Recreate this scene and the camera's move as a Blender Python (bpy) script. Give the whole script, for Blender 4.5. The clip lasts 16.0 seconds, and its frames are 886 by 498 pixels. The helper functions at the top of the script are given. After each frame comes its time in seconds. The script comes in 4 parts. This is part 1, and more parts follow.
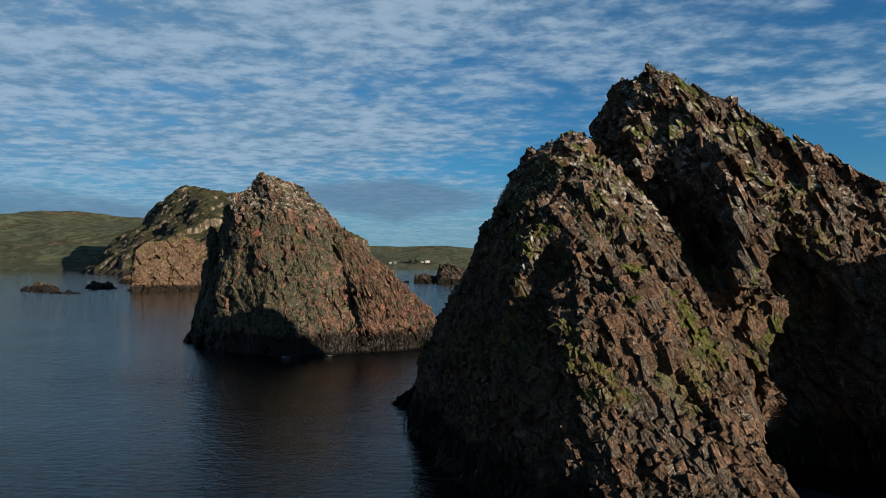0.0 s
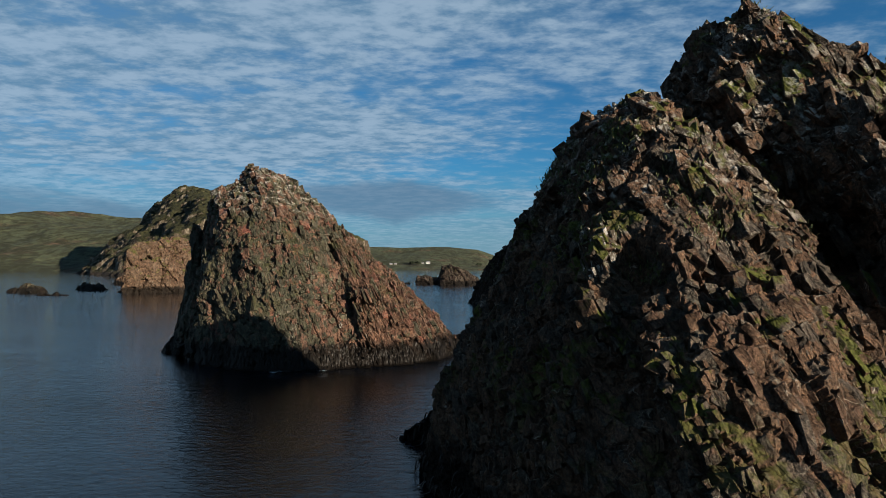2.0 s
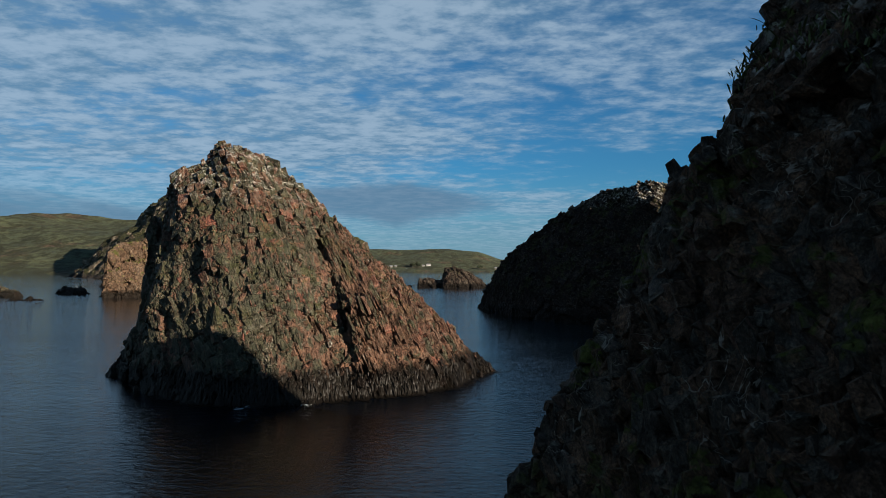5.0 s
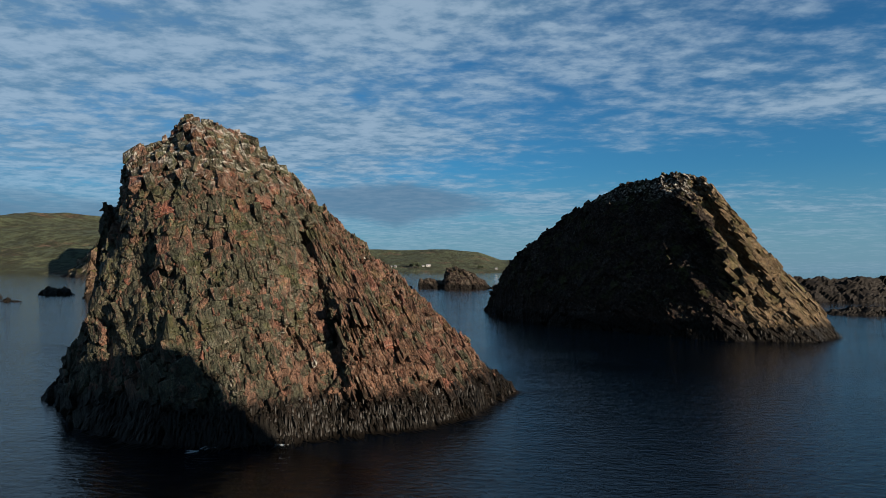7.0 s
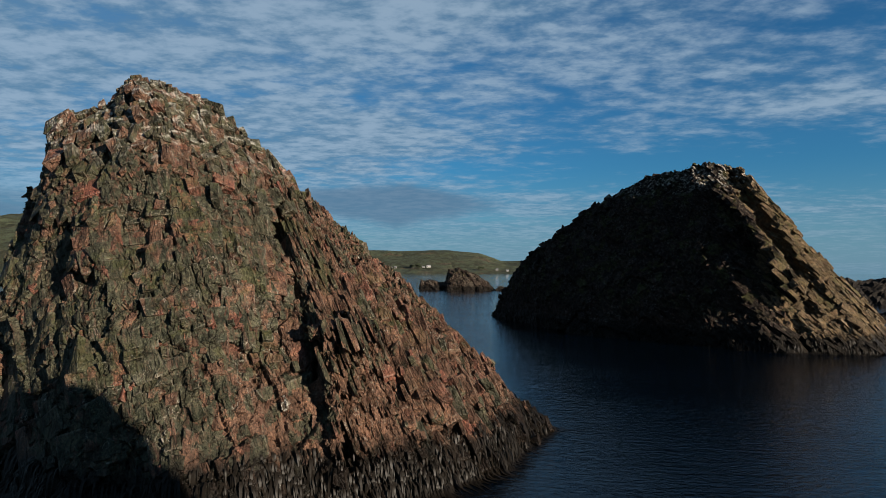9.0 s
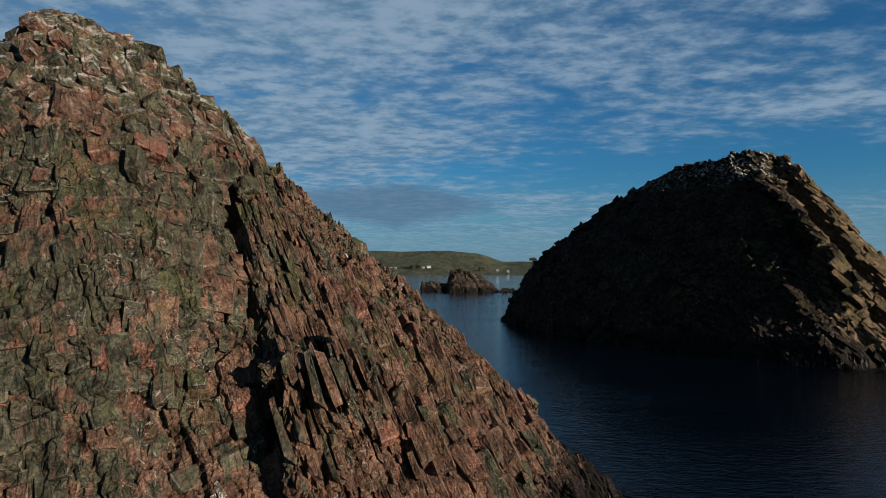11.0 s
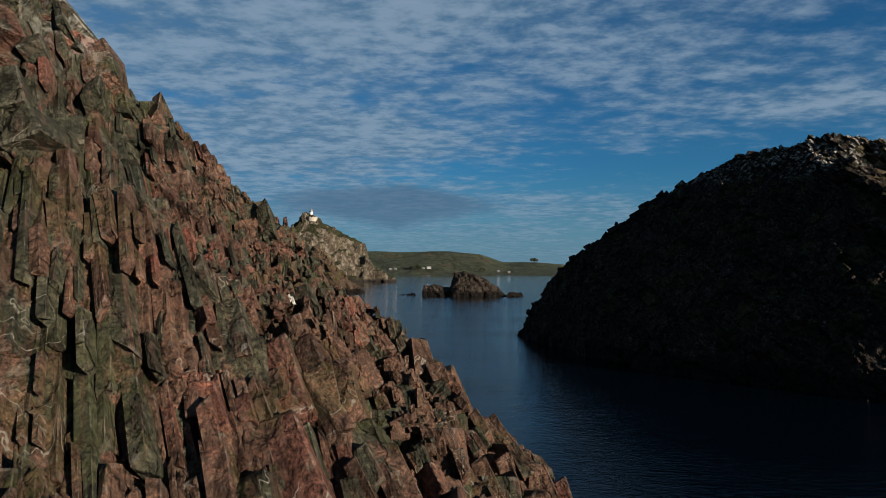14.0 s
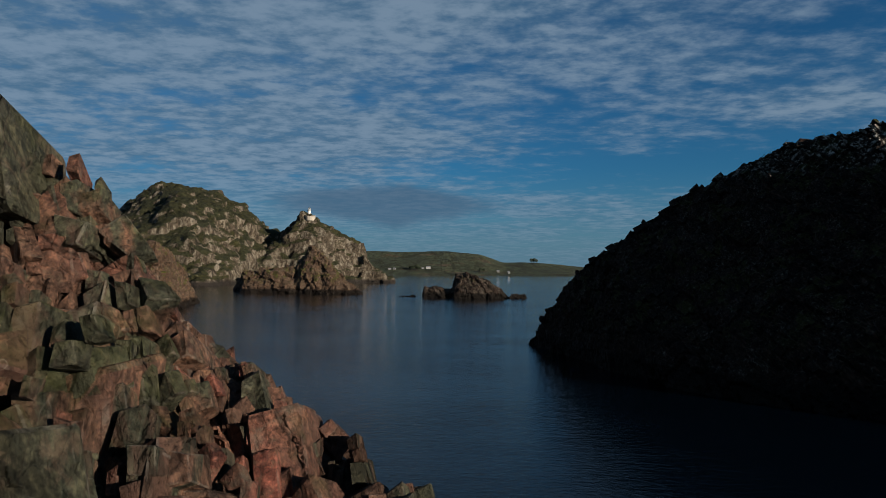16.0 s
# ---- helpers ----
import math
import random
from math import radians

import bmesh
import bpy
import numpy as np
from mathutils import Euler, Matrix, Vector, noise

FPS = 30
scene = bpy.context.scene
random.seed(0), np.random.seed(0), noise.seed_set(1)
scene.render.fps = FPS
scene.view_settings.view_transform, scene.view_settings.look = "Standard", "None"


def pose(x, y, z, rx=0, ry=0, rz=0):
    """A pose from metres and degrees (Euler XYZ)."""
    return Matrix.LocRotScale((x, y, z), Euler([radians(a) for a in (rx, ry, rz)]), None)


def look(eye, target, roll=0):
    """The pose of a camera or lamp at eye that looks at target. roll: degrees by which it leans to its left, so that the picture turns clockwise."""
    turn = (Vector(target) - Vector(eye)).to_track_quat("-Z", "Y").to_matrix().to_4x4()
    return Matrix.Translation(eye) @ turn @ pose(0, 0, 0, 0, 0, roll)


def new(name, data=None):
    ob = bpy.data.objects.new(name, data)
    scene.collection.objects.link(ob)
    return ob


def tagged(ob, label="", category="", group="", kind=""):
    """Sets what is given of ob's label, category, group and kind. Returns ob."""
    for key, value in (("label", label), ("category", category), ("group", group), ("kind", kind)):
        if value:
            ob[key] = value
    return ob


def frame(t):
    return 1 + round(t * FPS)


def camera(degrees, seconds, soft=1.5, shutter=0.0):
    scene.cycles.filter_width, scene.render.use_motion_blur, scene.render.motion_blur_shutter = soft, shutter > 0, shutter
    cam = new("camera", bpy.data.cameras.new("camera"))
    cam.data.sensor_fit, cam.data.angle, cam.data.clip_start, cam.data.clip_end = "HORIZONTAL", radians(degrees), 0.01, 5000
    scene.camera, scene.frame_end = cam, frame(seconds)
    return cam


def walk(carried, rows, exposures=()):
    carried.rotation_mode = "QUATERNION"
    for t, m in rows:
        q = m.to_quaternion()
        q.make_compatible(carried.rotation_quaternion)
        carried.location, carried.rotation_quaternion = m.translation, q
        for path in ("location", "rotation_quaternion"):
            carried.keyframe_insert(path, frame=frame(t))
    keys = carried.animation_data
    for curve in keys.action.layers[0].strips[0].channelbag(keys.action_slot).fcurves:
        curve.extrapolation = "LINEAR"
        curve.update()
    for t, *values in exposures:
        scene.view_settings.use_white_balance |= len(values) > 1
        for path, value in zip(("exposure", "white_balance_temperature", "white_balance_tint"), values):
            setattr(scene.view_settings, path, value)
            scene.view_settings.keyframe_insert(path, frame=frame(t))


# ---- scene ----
cam = camera(71.8, 16.0, 0.7)
PATH = [
    (0, (1.723, 2.048, 11.516), (1.649, 4.046, 11.566), 0.3),
    (0.5, (1.325, 4.358, 11.57), (1.251, 6.356, 11.62), 0.3),
    (1, (0.936, 6.727, 11.61), (0.861, 8.725, 11.662), 0.3),
    (1.5, (0.524, 9.144, 11.605), (0.449, 11.142, 11.658), 0.3),
    (2, (0.13, 11.643, 11.593), (0.055, 13.64, 11.647), 0.4),
    (2.5, (-0.243, 14.247, 11.604), (-0.319, 16.245, 11.659), 0.3),
    (3, (-0.648, 16.899, 11.588), (-0.723, 18.897, 11.645), 0.4),
    (3.5, (-1.073, 19.606, 11.527), (-1.147, 21.604, 11.586), 0.4),
    (4, (-1.523, 22.414, 11.503), (-1.599, 24.412, 11.563), 0.3),
    (6.3, (-3.277, 35.638, 11.271), (-3.352, 37.636, 11.334), 0.4),
    (6.5, (-3.441, 36.82, 11.283), (-3.517, 38.818, 11.346), 0.4),
    (7, (-3.868, 39.82, 11.281), (-3.942, 41.818, 11.344), 0.4),
    (7.5, (-4.264, 42.881, 11.267), (-4.339, 44.878, 11.331), 0.4),
    (8, (-4.656, 45.955, 11.272), (-4.731, 47.952, 11.336), 0.4),
    (8.5, (-5.084, 49.067, 11.3), (-5.158, 51.065, 11.364), 0.4),
    (9, (-5.468, 52.172, 11.362), (-5.542, 54.17, 11.428), 0.4),
    (9.2, (-5.615, 53.317, 11.378), (-5.69, 55.314, 11.445), 0.4),
    (11.5, (-7.419, 67.187, 11.541), (-7.492, 69.184, 11.609), 0.4),
    (12, (-7.835, 70.108, 11.676), (-7.907, 72.105, 11.744), 0.5),
    (12.5, (-8.201, 73.158, 11.911), (-8.273, 75.156, 11.98), 0.5),
    (13, (-8.592, 76.182, 12.248), (-8.665, 78.179, 12.317), 0.4),
    (13.5, (-8.971, 79.183, 12.558), (-9.045, 81.181, 12.626), 0.4),
    (14, (-9.337, 82.068, 12.8), (-9.41, 84.065, 12.869), 0.4),
    (14.5, (-9.687, 84.782, 12.971), (-9.759, 86.779, 13.04), 0.5),
    (15, (-10.039, 87.409, 13.065), (-10.111, 89.407, 13.134), 0.5),
    (15.5, (-10.379, 89.988, 13.155), (-10.45, 91.986, 13.224), 0.5),
    (16, (-10.722, 92.611, 13.21), (-10.792, 94.609, 13.279), 0.6),
]
EXPOSURES = [(0, 1.48, 6500, 10), (4, 1.48, 6500, 10), (9, 1.35, 6420, 10), (12.5, 1.08, 6300, 10), (14, 0.99, 6240, 10), (16, 0.73, 6200, 10)]
walk(cam, [(t, look(eye, target, roll)) for t, eye, target, roll in PATH], EXPOSURES)

# ---- light ----
SUN_EL, SUN_AZ = 13.5, 125.5
world = bpy.data.worlds.new("sky")
scene.world = world
world.use_nodes = True
wt = world.node_tree
wt.nodes.clear()


def wn(kind, **kw):
    n = wt.nodes.new(kind)
    for k, v in kw.items():
        n.inputs[k].default_value = v
    return n


def wmath(op, a, b=None, c=None):
    n = wt.nodes.new("ShaderNodeMath")
    n.operation = op
    for k, v in enumerate((a, b, c)):
        if v is None:
            continue
        if isinstance(v, (int, float)):
            n.inputs[k].default_value = v
        else:
            wt.links.new(v, n.inputs[k])
    return n.outputs[0]


sky = wt.nodes.new("ShaderNodeTexSky")
sky.sky_type = "NISHITA"
sky.sun_disc = False
sky.sun_elevation, sky.sun_rotation = radians(SUN_EL), radians(SUN_AZ)
sky.ozone_density, sky.dust_density, sky.air_density = 4.0, 0.6, 1.0
coord = wt.nodes.new("ShaderNodeTexCoord")
sep = wt.nodes.new("ShaderNodeSeparateXYZ")
wt.links.new(coord.outputs["Generated"], sep.inputs[0])
DX, DY, DZ = sep.outputs
up = wmath("ADD", wmath("MAXIMUM", DZ, 0.0), 0.09)
cu, cv = wmath("DIVIDE", DX, up), wmath("DIVIDE", DY, up)


def cloud_noise(su, sv, detail, rough, shift=0.0, distort=0.0):
    c = wt.nodes.new("ShaderNodeCombineXYZ")
    wt.links.new(wmath("MULTIPLY", cu, su), c.inputs[0])
    wt.links.new(wmath("MULTIPLY", cv, sv), c.inputs[1])
    c.inputs[2].default_value = shift
    n = wn("ShaderNodeTexNoise", Scale=1.0, Detail=detail, Roughness=rough, Distortion=distort)
    wt.links.new(c.outputs[0], n.inputs["Vector"])
    return n.outputs["Fac"]


def wspan(v, a, b, lo=0.0, hi=1.0, smooth=True):
    n = wn("ShaderNodeMapRange")
    n.interpolation_type = "SMOOTHSTEP" if smooth else "LINEAR"
    wt.links.new(v, n.inputs["Value"])
    for k, x in (("From Min", a), ("From Max", b), ("To Min", lo), ("To Max", hi)):
        n.inputs[k].default_value = x
    return n.outputs[0]


def wmix(f, a, b, blend="MIX"):
    n = wn("ShaderNodeMix")
    n.data_type, n.blend_type = "RGBA", blend
    for k, v in (("Factor", f), ("A", a), ("B", b)):
        if isinstance(v, (int, float, tuple)):
            n.inputs[k].default_value = v
        else:
            wt.links.new(v, n.inputs[k])
    return n.outputs["Result"]


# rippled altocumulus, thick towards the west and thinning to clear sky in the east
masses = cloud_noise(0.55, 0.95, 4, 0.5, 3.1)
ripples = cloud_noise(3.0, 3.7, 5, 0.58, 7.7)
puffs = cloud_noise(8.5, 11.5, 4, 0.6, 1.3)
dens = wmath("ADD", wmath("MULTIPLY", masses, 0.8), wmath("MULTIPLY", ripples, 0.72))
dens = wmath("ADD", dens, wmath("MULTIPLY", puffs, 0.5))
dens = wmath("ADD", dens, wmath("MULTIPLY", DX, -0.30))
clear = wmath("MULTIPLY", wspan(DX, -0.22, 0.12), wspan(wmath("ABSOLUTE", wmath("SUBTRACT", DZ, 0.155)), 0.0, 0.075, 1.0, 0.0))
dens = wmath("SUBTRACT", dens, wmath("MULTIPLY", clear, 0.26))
# overhead, out of view, the cover is thinned to deepen the shade below
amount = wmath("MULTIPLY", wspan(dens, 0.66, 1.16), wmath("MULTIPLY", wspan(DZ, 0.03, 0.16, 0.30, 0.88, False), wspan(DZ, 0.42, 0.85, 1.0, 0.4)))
bright = wmath("ADD", wmath("MULTIPLY", puffs, 0.72), wmath("MULTIPLY", ripples, 0.4))
cloud = wmix(wspan(bright, 0.42, 0.70), (1.5, 2.9, 4.4, 1), (3.75, 5.15, 6.6, 1))
clear_sky = wmix(1.0, sky.outputs[0], (0.42, 1.02, 1.27, 1), "MULTIPLY")
clear_sky = wmix(wspan(DZ, 0.0, 0.17, 0.75, 0.0), clear_sky, (2.1, 3.8, 5.3, 1))
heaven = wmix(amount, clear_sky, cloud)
# low grey-blue cloud: a bank in the west and one long flat cloud
bank_n = wmath("SUBTRACT", cloud_noise(0.9, 0.3, 4, 0.55, 12.0), 0.5)
bank_top = wmath("ADD", 0.11, wmath("MULTIPLY", bank_n, 0.14))
bank_top = wmath("SUBTRACT", bank_top, wmath("MULTIPLY", wmath("MAXIMUM", wmath("ADD", DX, 0.38), 0.0), 0.5))
bank = wmath("MULTIPLY", wspan(wmath("SUBTRACT", bank_top, DZ), 0.0, 0.05), wspan(DZ, 0.0, 0.06, 0.3, 1.0))
across = wmath("POWER", wmath("ABSOLUTE", wmath("DIVIDE", wmath("ADD", DX, 0.13), 0.21)), 2.0)
above = wmath("ADD", wmath("SUBTRACT", DZ, 0.102), wmath("MULTIPLY", bank_n, 0.06))
above = wmath("POWER", wmath("ABSOLUTE", wmath("DIVIDE", above, 0.034)), 2.0)
long_cloud = wspan(wmath("SUBTRACT", 1.0, wmath("ADD", across, above)), 0.0, 0.75)
low_cloud = wmath("MULTIPLY", wmath("MAXIMUM", bank, wmath("MULTIPLY", long_cloud, wspan(DY, 0.0, 0.3))), 0.72)
heaven = wmix(low_cloud, heaven, (1.25, 2.35, 3.7, 1))
heaven = wmix(1.0, heaven, (0.62, 0.62, 0.62, 1), "MULTIPLY")
back = wn("ShaderNodeBackground", Strength=0.05)
wt.links.new(heaven, back.inputs[0])
wout = wt.nodes.new("ShaderNodeOutputWorld")
wt.links.new(back.outputs[0], wout.inputs[0])

sun = new("sun", bpy.data.lights.new("sun", "SUN"))
sun.data.energy, sun.data.angle, sun.data.color = 5.0, radians(0.5), (1.0, 0.86, 0.68)
_az, _el = radians(SUN_AZ), radians(SUN_EL)
SUN_DIR = Vector((math.sin(_az) * math.cos(_el), math.cos(_az) * math.cos(_el), math.sin(_el)))
sun.matrix_world = look((60, -60, 80), Vector((60, -60, 80)) - SUN_DIR)


# ---- materials ----
class Nodes:
    """A small builder for a node material."""

    def __init__(self, name):
        self.mat = bpy.data.materials.new(name)
        self.mat.use_nodes = True
        self.t = self.mat.node_tree
        self.bsdf = self.t.nodes["Principled BSDF"]
        self.pos = self.node("ShaderNodeNewGeometry").outputs["Position"]

    def node(self, kind, **kw):
        n = self.t.nodes.new(kind)
        for k, v in kw.items():
            self.put(n.inputs[k], v)
        return n

    def put(self, socket, v):
        if isinstance(v, bpy.types.NodeSocket):
            self.t.links.new(v, socket)
        else:
            socket.default_value = v

    def math(self, op, *args):
        n = self.t.nodes.new("ShaderNodeMath")
        n.operation = op
        for k, v in enumerate(args):
            self.put(n.inputs[k], v)
        return n.outputs[0]

    def scaled(self, sx, sy, sz, rot=(0, 0, 0)):
        n = self.node("ShaderNodeMapping", Vector=self.pos, Scale=(sx, sy, sz), Rotation=rot)
        return n.outputs[0]

    def along(self, sx, sy, sz, axes):
        """Position in the frame of the bedding, scaled along its axes."""
        n = self.node("ShaderNodeMapping", Vector=self.pos, Scale=(1 / sx, 1 / sy, 1 / sz))
        n.vector_type = "TEXTURE"
        a = Vector(axes[0]).normalized()
        c = Vector(axes[2])
        c = (c - a * c.dot(a)).normalized()
        n.inputs["Rotation"].default_value = Matrix((a, c.cross(a), c)).transposed().to_euler()
        return n.outputs[0]

    def noise(self, scale, detail=5, rough=0.6, vec=None, distort=0.0):
        n = self.node("ShaderNodeTexNoise", Scale=scale, Detail=detail, Roughness=rough, Distortion=distort)
        self.put(n.inputs["Vector"], vec or self.pos)
        return n.outputs["Fac"]

    def cells(self, scale, feature="DISTANCE_TO_EDGE", vec=None):
        n = self.node("ShaderNodeTexVoronoi", Scale=scale)
        n.feature = feature
        self.put(n.inputs["Vector"], vec or self.pos)
        return n.outputs["Color" if feature == "F1" else "Distance"]

    def span(self, v, a, b, lo=0.0, hi=1.0):
        n = self.node("ShaderNodeMapRange")
        for k, x in (("Value", v), ("From Min", a), ("From Max", b), ("To Min", lo), ("To Max", hi)):
            self.put(n.inputs[k], x)
        return n.outputs[0]

    def ramp(self, v, *stops, constant=False):
        n = self.node("ShaderNodeValToRGB", Fac=v)
        r = n.color_ramp
        if constant:
            r.interpolation = "CONSTANT"
        while len(r.elements) < len(stops):
            r.elements.new(0.5)
        for e, (p, c) in zip(r.elements, stops):
            e.position, e.color = p, (*c, 1)
        return n.outputs[0]

    def mix(self, f, a, b, blend="MIX"):
        n = self.node("ShaderNodeMix")
        n.data_type, n.blend_type = "RGBA", blend
        for k, v in (("Factor", f), ("A", a), ("B", b)):
            if isinstance(v, tuple):
                v = (*v, 1)[:4]
            self.put(n.inputs[k], v)
        return n.outputs["Result"]

    def attr(self, name):
        n = self.node("ShaderNodeAttribute")
        n.attribute_name = name
        return n.outputs["Fac"]

    def bump(self, height, strength, distance, below=None):
        n = self.node("ShaderNodeBump", Height=height, Strength=strength, Distance=distance)
        if below:
            self.put(n.inputs["Normal"], below)
        return n.outputs[0]

    def done(self, colour, rough, normal=None, **kw):
        self.put(self.bsdf.inputs["Base Color"], (*colour, 1) if isinstance(colour, tuple) else colour)
        self.put(self.bsdf.inputs["Roughness"], rough)
        if normal:
            self.put(self.bsdf.inputs["Normal"], normal)
        for k, v in kw.items():
            self.put(self.bsdf.inputs[k.replace("_", " ")], v)
        return self.mat


def rock_material(name, main, other, share=0.5, size=0.45, moss=0.0, guano=0.0, guano_z=18.0, bed=None, lichen=0.35, change=None, long=0.6, gloss=0.0):
    """Jointed volcanic rock of two kinds in patches, with cracks, veins, lichen, moss on ledges, bird lime near the top and a dark tidal band."""
    m = Nodes(name)
    up = m.node("ShaderNodeSeparateXYZ", Vector=m.node("ShaderNodeNewGeometry").outputs["Normal"]).outputs[2]
    x, _, z = m.node("ShaderNodeSeparateXYZ", Vector=m.pos).outputs
    rnd = m.math("FRACT", m.math("ADD", m.attr("cell"), m.node("ShaderNodeObjectInfo").outputs["Random"]))
    mid = m.noise(1.1, 6, 0.65)
    fine = m.noise(9.0, 8, 0.7)
    grain = m.noise(45.0, 4, 0.7)
    wander = m.node("ShaderNodeTexNoise", Scale=1.6, Detail=3.0)
    m.put(wander.inputs["Vector"], m.pos)

    def warped(sx, sy, sz, amount):
        n = m.node("ShaderNodeVectorMath")
        n.operation = "MULTIPLY_ADD"
        m.put(n.inputs[0], wander.outputs["Color"])
        n.inputs[1].default_value = (amount,) * 3
        m.put(n.inputs[2], m.along(sx, sy, sz, bed))
        return n.outputs[0]

    tone = m.math("ADD", m.math("MULTIPLY", rnd, 0.5), m.math("MULTIPLY", m.span(m.noise(0.3, 4, 0.6), 0.3, 0.7), 0.5))
    kind = m.math("ADD", m.noise(size, 7, 0.66, m.along(1.3, 1.3, long, bed), 0.5), m.math("MULTIPLY", m.math("SUBTRACT", rnd, 0.5), 0.36))
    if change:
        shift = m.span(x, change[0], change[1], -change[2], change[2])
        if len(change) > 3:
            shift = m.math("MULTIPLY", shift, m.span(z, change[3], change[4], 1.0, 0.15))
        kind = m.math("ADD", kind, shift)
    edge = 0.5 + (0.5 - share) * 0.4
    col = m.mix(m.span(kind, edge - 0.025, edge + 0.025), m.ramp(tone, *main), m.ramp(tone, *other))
    stain = m.ramp(mid, (0.38, (0.5, 0.48, 0.45)), (0.5, (1.0, 1.0, 1.0)), (0.62, (1.5, 1.4, 1.3)))
    col = m.mix(1.0, col, stain, "MULTIPLY")
    speck = m.ramp(fine, (0.40, (0.45, 0.45, 0.45)), (0.5, (1.0, 1.0, 1.0)), (0.60, (1.75, 1.7, 1.6)))
    col = m.mix(0.8, col, speck, "MULTIPLY")
    pits = m.noise(22.0, 6, 0.75)
    col = m.mix(0.6, col, m.ramp(pits, (0.40, (0.4, 0.4, 0.4)), (0.5, (1.0, 1.0, 1.0)), (0.60, (2.0, 1.9, 1.8))), "MULTIPLY")
    crust = m.math("MULTIPLY", m.span(m.noise(3.2, 8, 0.75), 0.52, 0.60), m.span(m.noise(0.5, 4, 0.6), 0.45, 0.62))
    col = m.mix(m.math("MULTIPLY", crust, 0.6), col, m.mix(fine, (0.060, 0.039, 0.025), (0.115, 0.078, 0.054)))
    # joints: broad and finest nets near-black, the middle one rust or pale mineral
    net = m.cells(0.95, vec=warped(1.3, 1.0, long, 0.45))
    net2 = m.cells(2.4, vec=warped(1.5, 1.1, long * 0.8, 0.35))
    seam = m.noise(1.0, 6, 0.65, m.along(4.5, 2.0, 0.35, bed))
    col = m.mix(m.span(seam, 0.56, 0.64, 0, 0.6), col, m.mix(fine, (0.048, 0.026, 0.018), (0.118, 0.066, 0.05)))
    col = m.mix(m.span(net2, 0.0, 0.02, 0.35, 0), col, m.mix(m.span(mid, 0.45, 0.6), (0.02, 0.013, 0.009), (0.10, 0.068, 0.05)))
    col = m.mix(m.span(net, 0.0, 0.025, 0.6, 0), col, (0.010, 0.008, 0.006))
    net3 = m.cells(6.5, vec=warped(1.3, 1.1, 0.8, 0.6))
    col = m.mix(m.math("MULTIPLY", m.span(net3, 0.0, 0.03, 0.5, 0), m.span(mid, 0.4, 0.55)), col, (0.013, 0.010, 0.008))
    blot = m.noise(5.0, 7, 0.72)
    col = m.mix(m.span(blot, 0.42, 0.36, 0, 0.4), col, (0.014, 0.012, 0.009))
    col = m.mix(m.span(blot, 0.60, 0.65, 0, 0.55), col, m.mix(fine, (0.062, 0.045, 0.029), (0.15, 0.108, 0.072)))
    # lichen on upward faces; on the domed stack it also brightens the sunlit ridge
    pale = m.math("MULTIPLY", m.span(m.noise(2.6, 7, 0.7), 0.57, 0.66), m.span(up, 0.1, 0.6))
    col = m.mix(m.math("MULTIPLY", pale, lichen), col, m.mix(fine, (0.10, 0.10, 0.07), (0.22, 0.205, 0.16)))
    lines = m.math("ABSOLUTE", m.math("SUBTRACT", m.noise(0.8, 3, 0.5, None, 1.2), 0.5))
    vein = m.math("MULTIPLY", m.span(lines, 0.002, 0.006, 0.7, 0.0), m.span(m.noise(0.45, 3, 0.5), 0.53, 0.57))
    col = m.mix(vein, col, (0.24, 0.215, 0.18))
    worn = m.math("MULTIPLY", m.attr("worn"), m.span(m.noise(2.2, 5, 0.7), 0.48, 0.62, 0.0, 0.38))
    col = m.mix(worn, col, m.mix(fine, (0.095, 0.086, 0.070), (0.22, 0.20, 0.17)))
    if moss:
        green = m.math("MULTIPLY", m.span(m.noise(0.36, 5, 0.68), 0.53, 0.57), m.span(up, 0.05, 0.35))
        green = m.math("MULTIPLY", green, m.span(z, 4.0, 8.0))
        mosscol = m.ramp(m.noise(5.0, 5, 0.75), (0.32, (0.012, 0.016, 0.004)), (0.5, (0.042, 0.048, 0.010)), (0.68, (0.085, 0.090, 0.022)))
        col = m.mix(m.math("MULTIPLY", green, moss), col, mosscol)
    if guano:
        lime = m.math("MULTIPLY", m.span(m.noise(1.3, 7, 0.75), 0.52, 0.60), m.span(z, guano_z, guano_z + 3))
        lime = m.math("MULTIPLY", lime, m.span(up, 0.0, 0.5))
        col = m.mix(m.math("MULTIPLY", lime, guano), col, (0.42, 0.40, 0.36))
    tide = m.math("ADD", z, m.math("MULTIPLY", m.math("SUBTRACT", mid, 0.5), 2.4))
    wet = m.span(tide, 1.9, 3.0, 1, 0)
    col = m.mix(m.math("MULTIPLY", wet, 0.94), col, (0.006, 0.005, 0.004))
    rough = m.math("SUBTRACT", m.span(fine, 0.3, 0.7, 0.55 - gloss, 0.8 - gloss), m.math("MULTIPLY", wet, 0.2))
    n1 = m.bump(m.noise(2.4, 4, 0.55), 0.7, 0.14)
    n2 = m.bump(m.span(net, 0.0, 0.05), 0.9, 0.09, n1)
    n2 = m.bump(m.span(net2, 0.0, 0.25), 0.8, 0.07, n2)
    n2 = m.bump(m.span(net3, 0.0, 0.3), 0.6, 0.035, n2)
    ribs = m.noise(1.0, 5, 0.6, m.along(13.0, 4.0, 0.5, bed))
    n2 = m.bump(ribs, m.span(m.noise(0.25, 3, 0.5), 0.42, 0.55, 0.15, 0.8), 0.07, n2)
    n3 = m.bump(fine, 1.0, 0.06, n2)
    n4 = m.bump(grain, 0.8, 0.014, n3)
